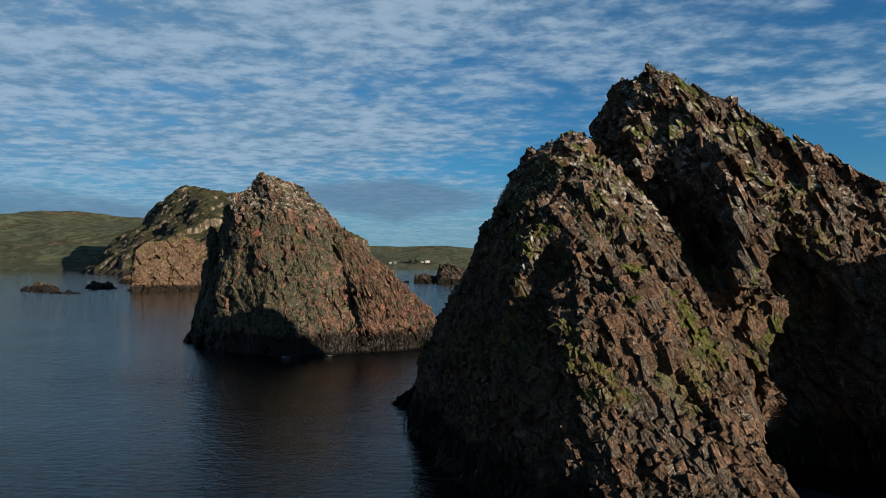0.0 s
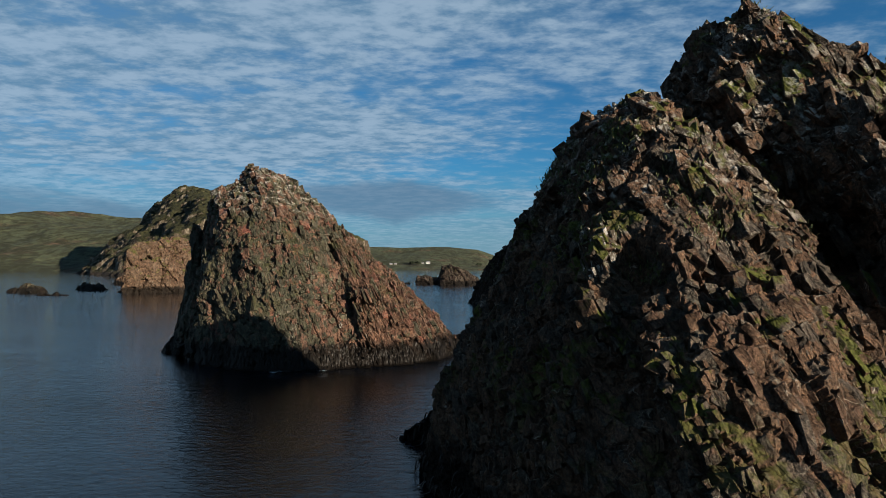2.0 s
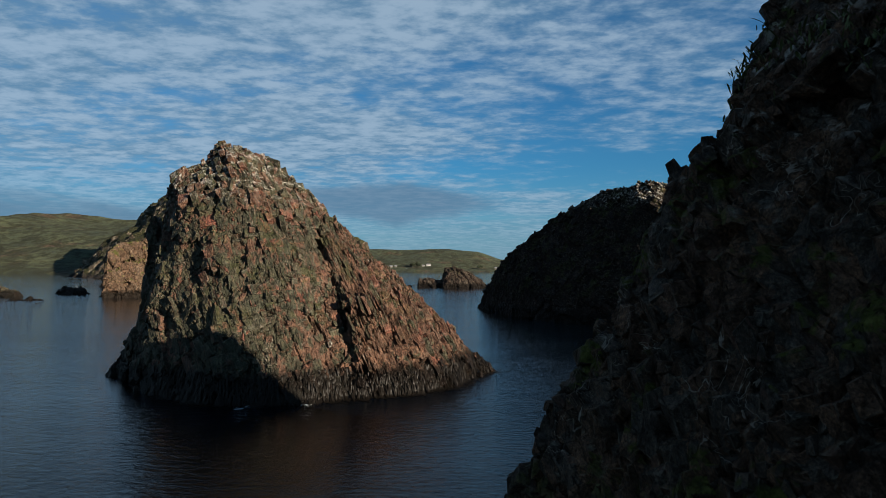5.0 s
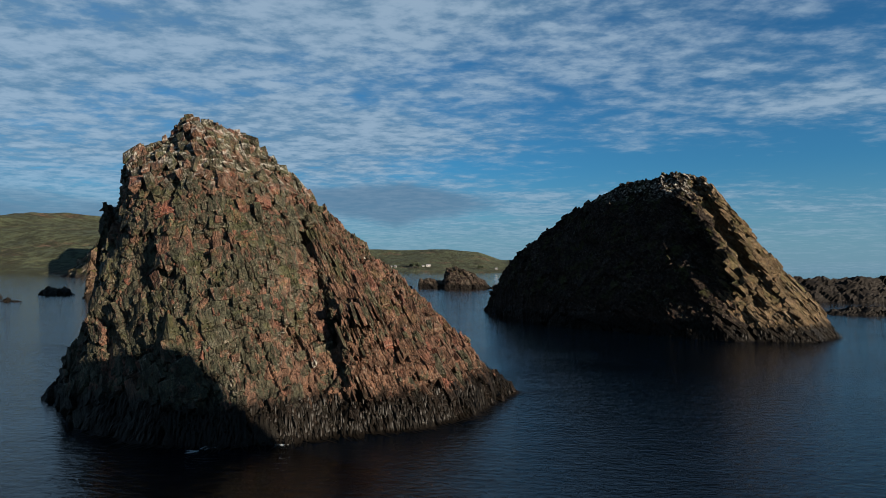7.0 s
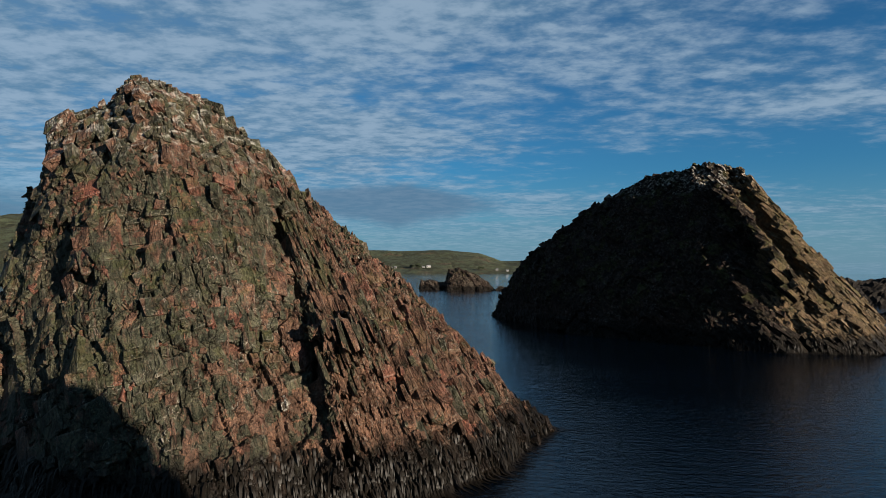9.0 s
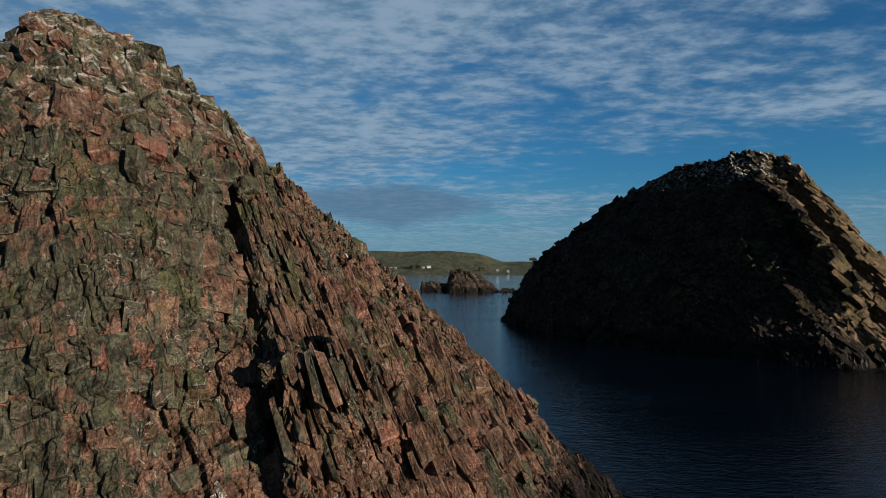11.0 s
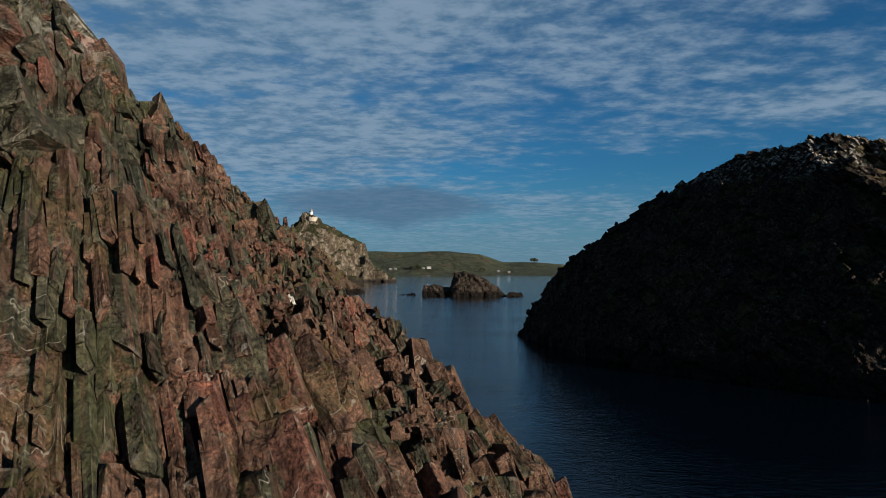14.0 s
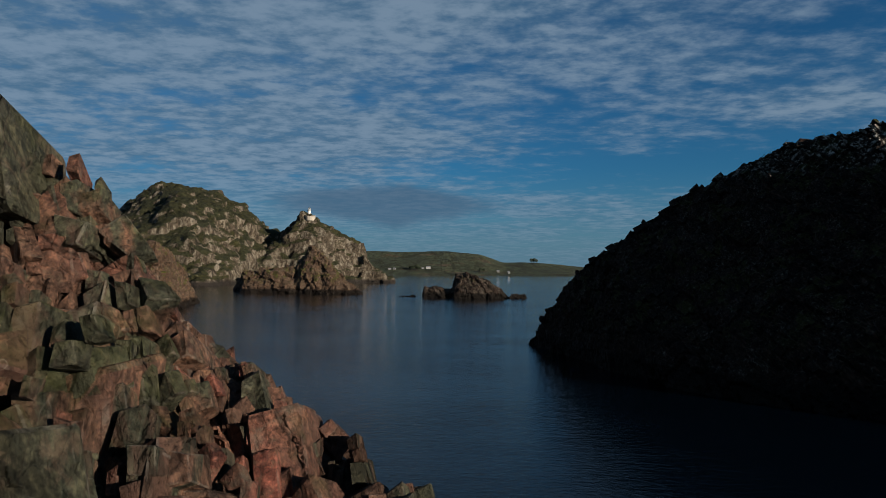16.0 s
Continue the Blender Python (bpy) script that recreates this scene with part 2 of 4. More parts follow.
    return m.done(col, rough, n4, Specular_IOR_Level=0.05 + gloss)


OLIVE = [(0.0, (0.020, 0.023, 0.016)), (0.35, (0.034, 0.034, 0.023)), (0.65, (0.025, 0.028, 0.020)), (1.0, (0.047, 0.041, 0.028))]
RED = [(0.0, (0.077, 0.030, 0.021)), (0.3, (0.082, 0.047, 0.033)), (0.7, (0.066, 0.039, 0.028)), (1.0, (0.107, 0.039, 0.030))]
BROWN = [(0.0, (0.039, 0.025, 0.018)), (0.4, (0.061, 0.038, 0.026)), (0.7, (0.048, 0.032, 0.022)), (1.0, (0.074, 0.046, 0.030))]
GREY = [(0.0, (0.021, 0.018, 0.016)), (0.5, (0.034, 0.030, 0.025)), (1.0, (0.046, 0.039, 0.034))]
# near-black below stands for the domed stack's shaded face, tan for its sunlit ridge
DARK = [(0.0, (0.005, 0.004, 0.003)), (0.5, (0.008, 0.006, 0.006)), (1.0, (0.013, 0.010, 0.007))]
LIT_RIB = [(0.0, (0.043, 0.034, 0.020)), (0.5, (0.071, 0.053, 0.032)), (1.0, (0.084, 0.058, 0.035))]
TAN = [(0.0, (0.046, 0.030, 0.023)), (0.4, (0.067, 0.048, 0.034)), (0.7, (0.054, 0.036, 0.026)), (1.0, (0.085, 0.061, 0.043))]
DIP1 = [(0.85, 0.2, 0.45), (0.1, 0.95, 0.3), (0.45, -0.3, -0.82)]
DIP2 = [(0.89, 0.2, 0.40), (0, 1, 0), (0.43, -0.63, -0.64)]
DIP3 = [(0.75, 0.1, 0.62), (0.1, 0.98, 0), (0.62, -0.2, -0.75)]
STEEP = [(0.95, 0.1, 0.25), (0, 1, 0), (0.25, -0.35, -0.9)]
UPRIGHT = [(1, 0.3, 0), (0, 1, 0), (0, 0, 1)]
red_rock = rock_material("red_brown_rock", OLIVE, RED, 0.46, 0.6, moss=0.25, guano=0.5, guano_z=17.0, bed=DIP2, long=0.4, gloss=0.04, change=(-20, -12, 0.13, 11.0, 17.0))
grey_rock = rock_material("grey_brown_rock", BROWN, GREY, 0.4, 0.4, moss=0.95, guano=0.5, guano_z=12.0, bed=DIP1, lichen=0.6)
# change paints the shaded west near-black and the sunlit east tan
dark_rock = rock_material("dark_rock", DARK, LIT_RIB, 0.4, 0.3, moss=0.4, guano=1.0, guano_z=24.5, bed=DIP3, lichen=0.7, change=(36, 44, 0.3), long=0.4)
islet_rock = rock_material("dark_brown_islet_rock", DARK, GREY, 0.3, 0.2, moss=0.2, bed=DIP3, long=0.4)
tan_rock = rock_material("tan_cliff_rock", TAN, BROWN, 0.4, 0.2, moss=0.8, bed=UPRIGHT, long=0.3)


def hill_material(name, cliff_z, far=False):
    """Rough pasture and scrub on gentle ground, bare pale rock where it is steep."""
    m = Nodes(name)
    nz = m.node("ShaderNodeSeparateXYZ", Vector=m.node("ShaderNodeNewGeometry").outputs["Normal"]).outputs[2]
    z = m.node("ShaderNodeSeparateXYZ", Vector=m.pos).outputs[2]
    a = m.noise(0.011, 6, 0.62)
    b = m.noise(0.07, 6, 0.7)
    c = m.noise(0.4, 5, 0.7)
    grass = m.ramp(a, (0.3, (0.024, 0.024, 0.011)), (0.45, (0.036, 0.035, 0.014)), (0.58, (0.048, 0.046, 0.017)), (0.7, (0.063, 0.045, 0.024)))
    # far grass is paler and cooler: the haze of distance is in its colour
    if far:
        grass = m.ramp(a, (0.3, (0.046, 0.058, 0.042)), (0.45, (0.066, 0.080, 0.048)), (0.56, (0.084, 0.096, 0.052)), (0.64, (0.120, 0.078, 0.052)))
    scrub = m.ramp(c, (0.35, (0.010, 0.013, 0.006)), (0.6, (0.034, 0.036, 0.017)))
    gully = m.noise(0.02, 7, 0.72, m.scaled(1.0, 0.5, 1.0), 0.8)
    col = m.mix(m.math("MAXIMUM", m.span(b, 0.46, 0.56, 0.1, 0.85), m.span(gully, 0.50, 0.56, 0.0, 0.9)), grass, scrub)
    col = m.mix(1.0, col, m.ramp(c, (0.3, (0.48, 0.48, 0.48)), (0.7, (1.10, 1.07, 1.03))), "MULTIPLY")
    if not far:
        stone = m.ramp(m.noise(0.22, 8, 0.8, m.scaled(1, 1, 0.3)), (0.40, (0.024, 0.019, 0.013)), (0.5, (0.078, 0.060, 0.041)), (0.60, (0.19, 0.165, 0.128)))
        bare = m.math("ADD", m.span(nz, 0.86, 0.58), m.span(z, cliff_z, cliff_z * 0.3, 0, 0.25))
        bare = m.span(m.math("ADD", bare, m.math("MULTIPLY", m.math("SUBTRACT", m.noise(0.10, 7, 0.75), 0.5), 2.6)), 0.68, 0.92)
        col = m.mix(bare, col, stone)
        col = m.mix(m.span(z, 4.5, 2.0), col, (0.021, 0.017, 0.014))
    n1 = m.bump(b, 0.8, 6.0)
    n1 = m.bump(gully, 0.8, 14.0, n1)
    n2 = m.bump(c, 1.0, 1.6, n1)
    return m.done(col, 0.95, n2, Specular_IOR_Level=0.15)


head_mat = hill_material("headland_scrub_and_cliff", 45)
hill_mat = hill_material("hazed_pasture", 0, far=True)


def sea_material():
    m = Nodes("sea_water")
    v1 = m.scaled(0.9, 2.0, 1.0, (0, 0, 0.25))
    w1 = m.noise(0.16, 4, 0.55, v1, 0.6)
    w2 = m.noise(0.42, 3, 0.55, v1, 0.7)
    w3 = m.noise(1.3, 4, 0.6, v1, 0.5)
    calm = m.span(m.noise(0.018, 4, 0.6, m.scaled(1.0, 2.6, 1.0, (0, 0, -0.3))), 0.38, 0.62, 0.55, 1.0)
    h = m.math("ADD", m.math("MULTIPLY", w1, 0.26), m.math("MULTIPLY", w2, 0.36))
    h = m.math("ADD", h, m.math("MULTIPLY", w3, 0.46))
    n = m.bump(m.math("MULTIPLY", h, calm), 1.0, 0.18)
    col = m.mix(m.noise(0.02, 4, 0.6), (0.0003, 0.0015, 0.0035), (0.0005, 0.0022, 0.005))
    return m.done(col, 0.02, n, IOR=1.31)


sea_mat = sea_material()


def plain(name, colour, rough=0.8, var=0.3, scale=3.0, **kw):
    m = Nodes(name)
    f = m.noise(scale, 5, 0.65)
    k = m.ramp(f, (0.3, (1 - var,) * 3), (0.7, (1 + var,) * 3))
    return m.done(m.mix(1.0, colour, k, "MULTIPLY"), rough, m.bump(f, 0.3, 0.02), **kw)


# ---- mesh tools ----
def cell_hash(ix, iy, iz, seed):
    """Three pseudo-random numbers from 0 to 1 for each lattice cell."""
    h = (ix.astype(np.int64) * 374761393 + iy.astype(np.int64) * 668265263 + iz.astype(np.int64) * 2147483647 // 7 + seed * 974711) & 0xFFFFFFFF
    out = []
    for k in range(3):
        h = ((h ^ (h >> 13)) * (1274126177 + 2 * k)) & 0xFFFFFFFF
        h = (h ^ (h >> 16)) & 0xFFFFFFFF
        out.append((h & 0xFFFFF).astype(np.float32) / 1048576.0)
    return out


def blocks_of(q, seed):
    """Cells of broken stone: distance to the nearest and second centre, the way to the centre, and the cell's three random numbers."""
    base = np.floor(q).astype(np.int32)
    n = len(q)
    f1, f2 = np.full(n, 9.0, np.float32), np.full(n, 9.0, np.float32)
    way, rnd = np.zeros((n, 3), np.float32), np.zeros((n, 3), np.float32)
    for dx in (-1, 0, 1):
        for dy in (-1, 0, 1):
            for dz in (-1, 0, 1):
                c = base + np.array((dx, dy, dz), np.int32)
                r = np.stack(cell_hash(c[:, 0], c[:, 1], c[:, 2], seed), 1)
                d = c + 0.1 + 0.8 * r - q
                dist = np.abs(d).max(1) * 0.55 + np.sqrt((d * d).sum(1)) * 0.45
                near = dist < f1
                f2 = np.where(near, f1, np.minimum(f2, dist))
                f1 = np.where(near, dist, f1)
                way[near], rnd[near] = -d[near], r[near]
    return f1, f2, way, np.mod(rnd * 7.31 + 0.17, 1.0)


def joint_blocks(q, sizes, seed):
    """Prisms between three joint sets: beds, each cut along the dip and then across, at spacings of its own.
    Gives the distance to the nearest joint in metres, the place inside the block, and its three random numbers."""
    a, b, c = q[:, 0] / sizes[0], q[:, 1] / sizes[1], q[:, 2] / sizes[2]
    ia = np.floor(a)
    fa = a - ia
    zero = np.zeros_like(ia)
    ra = cell_hash(ia, zero, zero, seed)
    kc = 0.6 + 0.9 * ra[0]
    c = c * kc + ra[1] * 13
    ic = np.floor(c)
    fc = c - ic
    rb = cell_hash(ia, ic, zero + 7, seed + 1)
    kb = 0.6 + 0.9 * rb[0]
    b = b * kb + rb[1] * 13
    ib = np.floor(b)
    fb = b - ib
    r = np.stack(cell_hash(ia, ib, ic, seed + 2), 1)
    edge = np.minimum(np.minimum(np.minimum(fa, 1 - fa) * sizes[0], np.minimum(fb, 1 - fb) * sizes[1] / kb), np.minimum(fc, 1 - fc) * sizes[2] / kc)
    return edge.astype(np.float32), np.stack([fa - 0.5, fb - 0.5, fc - 0.5], 1), r


def soft_noise(q, seed):
    """Smooth lattice noise, -1 to 1."""
    b = np.floor(q).astype(np.int32)
    f = (q - b).astype(np.float32)
    f = f * f * (3 - 2 * f)
    total = np.zeros(len(q), np.float32)
    for dx in (0, 1):
        for dy in (0, 1):
            for dz in (0, 1):
                r = cell_hash(b[:, 0] + dx, b[:, 1] + dy, b[:, 2] + dz, seed)[1]
                w = (f[:, 0] if dx else 1 - f[:, 0]) * (f[:, 1] if dy else 1 - f[:, 1]) * (f[:, 2] if dz else 1 - f[:, 2])
                total += w * r
    return total * 2 - 1


def rough_noise(p, size, seed, octaves=4, gain=0.5):
    total, amp = np.zeros(len(p), np.float32), 1.0
    for k in range(octaves):
        total += amp * soft_noise(p / size * 2 ** k, seed + k)
        amp *= gain
    return total


def hull_mesh(hulls, voxel):
    """The union of convex lumps, as an even skin of quads: points, normals, faces."""
    bm = bmesh.new()
    for pts in hulls:
        vs = [bm.verts.new(p) for p in pts]
        got = bmesh.ops.convex_hull(bm, input=vs)
        bmesh.ops.delete(bm, geom=[v for v in got["geom_interior"] if isinstance(v, bmesh.types.BMVert)], context="VERTS")
    me = bpy.data.meshes.new("lump")
    bm.to_mesh(me)
    bm.free()
    ob = new("lump", me)
    mod = ob.modifiers.new("skin", "REMESH")
    mod.mode, mod.voxel_size = "VOXEL", voxel
    dg = bpy.context.evaluated_depsgraph_get()
    out = bpy.data.meshes.new_from_object(ob.evaluated_get(dg))
    n = len(out.vertices)
    P, N = np.empty(n * 3, np.float32), np.empty(n * 3, np.float32)
    out.vertices.foreach_get("co", P)
    out.vertices.foreach_get("normal", N)
    P, N = P.reshape(-1, 3), N.reshape(-1, 3)
    F = np.empty(len(out.polygons) * 4, np.int32)
    out.loops.foreach_get("vertex_index", F)
    F = F.reshape(-1, 4)
    bpy.data.objects.remove(ob)
    bpy.data.meshes.remove(me)
    bpy.data.meshes.remove(out)
    return P, N, F


def skin_object(name, P, F, material, cell=None, parent=None, smooth=True):
    used = np.unique(F)
    remap = np.full(len(P), -1, np.int32)
    remap[used] = np.arange(len(used))
    P, F = P[used], remap[F]
    me = bpy.data.meshes.new(name)
    me.vertices.add(len(P))
    me.vertices.foreach_set("co", P.astype(np.float32).ravel())
    me.loops.add(F.size)
    me.loops.foreach_set("vertex_index", F.astype(np.int32).ravel())
    me.polygons.add(len(F))
    me.polygons.foreach_set("loop_start", np.arange(0, F.size, F.shape[1], dtype=np.int32))
    me.polygons.foreach_set("use_smooth", np.full(len(F), smooth))
    me.update(calc_edges=True)
    if cell is not None:
        at = me.attributes.new("cell", "FLOAT", "POINT")
        at.data.foreach_set("value", cell[used].astype(np.float32))
    me.materials.append(material)
    ob = new(name, me)
    ob.parent = parent
    return ob


def split_quads(P, N, F, pick):
    """Each picked quad becomes four."""
    G = F[pick]
    e = np.stack([np.sort(np.stack([G[:, k], G[:, (k + 1) % 4]], 1), 1) for k in range(4)], 1)
    flat = e.reshape(-1, 2)
    key = flat[:, 0].astype(np.int64) * len(P) + flat[:, 1]
    _, first, inv = np.unique(key, return_index=True, return_inverse=True)
    mids = flat[first]
    n0 = len(P)
    mid = (n0 + inv.reshape(-1)).reshape(-1, 4)
    ctr = n0 + len(mids) + np.arange(len(G))
    P = np.concatenate([P, P[mids].mean(1), P[G].mean(1)])
    N = np.concatenate([N, N[mids].mean(1), N[G].mean(1)])
    quads = [np.stack([G[:, k], mid[:, k], ctr, mid[:, (k + 3) % 4]], 1) for k in range(4)]
    return P, N, np.concatenate([F[~pick]] + quads).astype(np.int32)


def cleft(P, a, b, radius, depth):
    """How deep a gully along the line from a to b cuts in at each point."""
    a, b = np.array(a, np.float32), np.array(b, np.float32)
    d = b - a
    t = np.clip(((P - a) @ d) / (d @ d), 0, 1)
    dist = np.linalg.norm(P - a - t[:, None] * d, axis=1) + 0.35 * rough_noise(P, 1.6, 77, 2)
    return depth * np.clip(1.25 - dist / radius, 0, 1)


def square_axes(axes):
    """Three unit axes at right angles, the first kept as given."""
    a = Vector(axes[0]).normalized()
    c = Vector(axes[2])
    c = (c - a * c.dot(a)).normalized()
    b = c.cross(a)
    return np.array([a, b, c], np.float32)


def bending(P, seed):
    """How far the beds wander from straight, in metres."""
    return np.stack([rough_noise(P, 8.0, 20 + k, 2) * 0.35 + rough_noise(P, 1.7, 60 + k, 2) * 0.08 for k in range(3)], 1)


# a box with chamfered edges: 24 corners, 6 sides, 12 edge strips, 8 corner triangles
def chamfered_box():
    bm = bmesh.new()
    bmesh.ops.create_cube(bm, size=2.0)
    bmesh.ops.bevel(bm, geom=list(bm.edges), offset=0.1, segments=1, affect="EDGES")
    bm.verts.ensure_lookup_table()
    V = np.array([v.co for v in bm.verts], np.float32)
    bmesh.ops.triangulate(bm, faces=list(bm.faces))
    T = np.array([[v.index for v in f.verts] for f in bm.faces], np.int32)
    worn = np.array([max(abs(c) for c in f.normal) < 0.99 for f in bm.faces], np.float32)
    bm.free()
    return V, T, worn


BOX_V, BOX_T, BOX_WORN = chamfered_box()
CORNERS = np.array([(x, y, z) for x in (-1, 1) for y in (-1, 1) for z in (-1, 1)], np.float32)
BLEND = np.stack([np.prod((1 + BOX_V * c) / 2, axis=1) for c in CORNERS], 1)


def unit(v):
    return v / (np.linalg.norm(v, axis=-1, keepdims=True) + 1e-9)


def chunks(P, N, axes, count, seed, choose, low, high, stretch=(1.0, 1.25, 1.7), proud=(0.1, 0.4), turn=0.08, flush=0.0, jitter=0.13, patch=5.0, gap=0.8):
    """Angular blocks bedded in the face, many small and few large, spread so that they seldom overlap: corner points (n, 24, 3), a random tone and the middle.
    proud: how far they stand out, by their size. flush: the share that lies flat on the face; the others follow the joints."""
    rng = np.random.default_rng(seed)
    A = square_axes(axes)
    ok = np.flatnonzero(choose(P, N))
    w = np.clip(rough_noise(P[ok], patch, seed, 3) + 0.35, 0.05, 1)
    tries = min(count * 5, len(ok))
    pick = rng.choice(ok, tries, p=w / w.sum(), replace=False)
    d = low * (high / low) ** (rng.uniform(0, 1, tries) ** 1.7)
    order = np.argsort(-d)
    pick, d = pick[order], d[order]
    q = (P[pick] @ A.T) / np.array(stretch, np.float32)
    kept = np.zeros(tries, int)
    n = 0
    for k in range(tries):
        if n and np.any(np.abs(q[kept[:n]] - q[k]).max(1) < gap * (d[kept[:n]] + d[k]) * 0.5):
            continue
        kept[n] = k
        n += 1
        if n == count:
            break
    pick, d = pick[kept[:n]], d[kept[:n]]
    p, nrm = P[pick], unit(N[pick])
    frame_of = np.repeat(A[None], n, 0)
    down = unit(A[2] - nrm * (nrm @ A[2])[:, None])
    lying = np.stack([np.cross(nrm, down), nrm, down], 1)
    frame_of = np.where((rng.uniform(0, 1, n) < flush)[:, None, None], lying, frame_of)
    size = d[:, None] * np.array(stretch) * rng.uniform(0.65, 1.35, (n, 3))
    corner = CORNERS[None] * (size[:, None] / 2) + rng.uniform(-1, 1, (n, 8, 3)) * size[:, None] * jitter
    spin = rng.normal(0, turn, (n, 3))
    corner = np.einsum("nck,nkd->ncd", corner + np.cross(spin[:, None], corner), frame_of)
    reach = np.einsum("ncd,nd->nc", corner, nrm).max(1)
    mid = p + nrm * (d * rng.uniform(*proud, n) - reach)[:, None]
    V = np.einsum("vc,ncd->nvd", BLEND, corner + mid[:, None])
    return V.astype(np.float32), rng.uniform(0, 1, n), p


def wear(me, count):
    """Marks the bevelled edges of the blocks, where the stone is worn pale."""
    me.attributes.new("worn", "FLOAT", "FACE").data.foreach_set("value", np.tile(BOX_WORN, count))


def stone_parts(V, tone, mid, root, material, centre, count=300):
    """The blocks nearest to a place in plan as parts of their own, the rest as one."""
    base = np.array(root.location, np.float32)
    order = np.argsort(np.linalg.norm(mid[:, :2] - np.array(centre), axis=1))
    for k in order[:count]:
        o = V[k].mean(0)
        me = bpy.data.meshes.new("rock_block")
        me.from_pydata(V[k] - o, [], BOX_T)
        wear(me, 1)
        me.materials.append(material)
        ob = new("rock_block", me)
        ob.location = o - base
        ob.parent = root
    rest = order[count:]
    if len(rest):
        T = (BOX_T[None] + np.arange(len(rest))[:, None, None] * len(BOX_V)).reshape(-1, 3)
        ob = skin_object("rubble", V[rest].reshape(-1, 3) - base, T, material, np.repeat(tone[rest], len(BOX_V)), root, smooth=False)
        wear(ob.data, len(rest))
        tagged(ob, kind="stuff")


def rock_skin(hulls, voxel, axes, layers, swell=(6.0, 0.8, 0.0), seed=1, floor_z=-1.2, clefts=(), near=None, slats=None, rugged=None, sink=0.0):
    """A broken rock face: lumps skinned evenly, swollen by noise, then split into blocks along the bedding axes, large to small.
    layers: (size across the beds, along them, down the dip, block relief, joint depth, tilt). slats: where thin beds stand out."""
    P, N, F = hull_mesh(hulls, voxel)
    for lo, hi in near or ():
        c = P[F].mean(1)
        P, N, F = split_quads(P, N, F, np.all((c > lo) & (c < hi), 1))
    bias = swell[2] if len(swell) > 2 else 0.0
    P = P + N * (rough_noise(P, swell[0], seed, 4) * swell[1] + bias)[:, None]
    A = square_axes(axes)
    cell = np.zeros(len(P), np.float32)
    total = np.zeros(len(P), np.float32)
    depth = sink(P) if callable(sink) else sink
    bend = bending(P, seed)
    thin = slats(P) if slats else np.zeros(len(P), np.float32)
    for k, (a, b, c, relief, joint, tilt) in enumerate(layers):
        q = (P + bend) @ A.T
        f1, f2, way, rnd = blocks_of((q / np.array((a, b, c), np.float32)).astype(np.float32), seed * 17 + k)
        soft = (1 - 0.85 * thin) * (rugged(P, k) if rugged else 1.0) if k else 1 - 0.75 * thin
        total += soft * (relief * (rnd[:, 0] - 0.5) * 2 + tilt * (way * (rnd - 0.5)).sum(1) * 2 - relief * 1.5 * (rnd[:, 2] < 0.10))
        gap = (f2 - f1) * min(a, b)
        total -= soft * joint * (rnd[:, 1] > 0.25) * np.clip(1 - gap / (0.06 + 0.03 * min(a, 2.0)), 0, 1)
        if k < 3:
            cell = np.where(rnd[:, 2] > (0.0, 0.35, 0.7)[k], rnd[:, 1], cell)
    if slats:
        for k, (size, relief, joint) in enumerate((((0.75, 1.5, 3.2), 0.15, 0.24), ((0.26, 0.8, 1.3), 0.05, 0.10))):
            edge, way, rnd = joint_blocks((P + bend * 0.6) @ A.T, size, seed * 31 + k)
            total += thin * (relief * (rnd[:, 0] - 0.5) * 2 + relief * (way * (rnd - 0.5)).sum(1) * 2 - joint * np.clip(1 - edge / (0.03 + 0.08 * size[0]), 0, 1))
            cell = np.where((thin > 0.5) & (rnd[:, 2] > 0.45), rnd[:, 1], cell)
    for g in clefts:
        total -= cleft(P, *g)
    total += rough_noise(P, 0.5, seed + 40, 3) * 0.03 - depth
    Q = P + N * total[:, None]
    keep = P[F][:, :, 2].max(1) > floor_z
    return Q, N, F[keep], cell, Q + N * (depth[:, None] if callable(sink) else depth)


def part(name, bm, material, parent=None, label=""):
    me = bpy.data.meshes.new(name)
    bm.to_mesh(me)
    bm.free()
    me.materials.append(material)
    ob = new(name, me)
    ob.parent = parent
    return tagged(ob, label)


# ---- setting: sea and far land ----
def sea_sheet():
    bm = bmesh.new()
    bmesh.ops.create_circle(bm, cap_ends=True, segments=96, radius=4950)
    ob = part("water", bm, sea_mat)
    return tagged(ob, "deep blue sea with fine wind ripples", "sea", kind="structure")


water = sea_sheet()


def terrain(name, x0, x1, y0, y1, step, height, material, label):
    nx, ny = int((x1 - x0) / step) + 1, int((y1 - y0) / step) + 1
    X, Y = np.meshgrid(np.linspace(x0, x1, nx), np.linspace(y0, y1, ny))
    P = np.stack([X.ravel(), Y.ravel(), np.zeros(X.size)], 1).astype(np.float32)
    P[:, 2] = height(P)
    i = np.arange(nx * ny).reshape(ny, nx)
    F = np.stack([i[:-1, :-1].ravel(), i[:-1, 1:].ravel(), i[1:, 1:].ravel(), i[1:, :-1].ravel()], 1)
    F = F[P[F][:, :, 2].max(1) > -3]
    ob = skin_object(name, P, F, material)
    return tagged(ob, label, "hill", kind="structure")


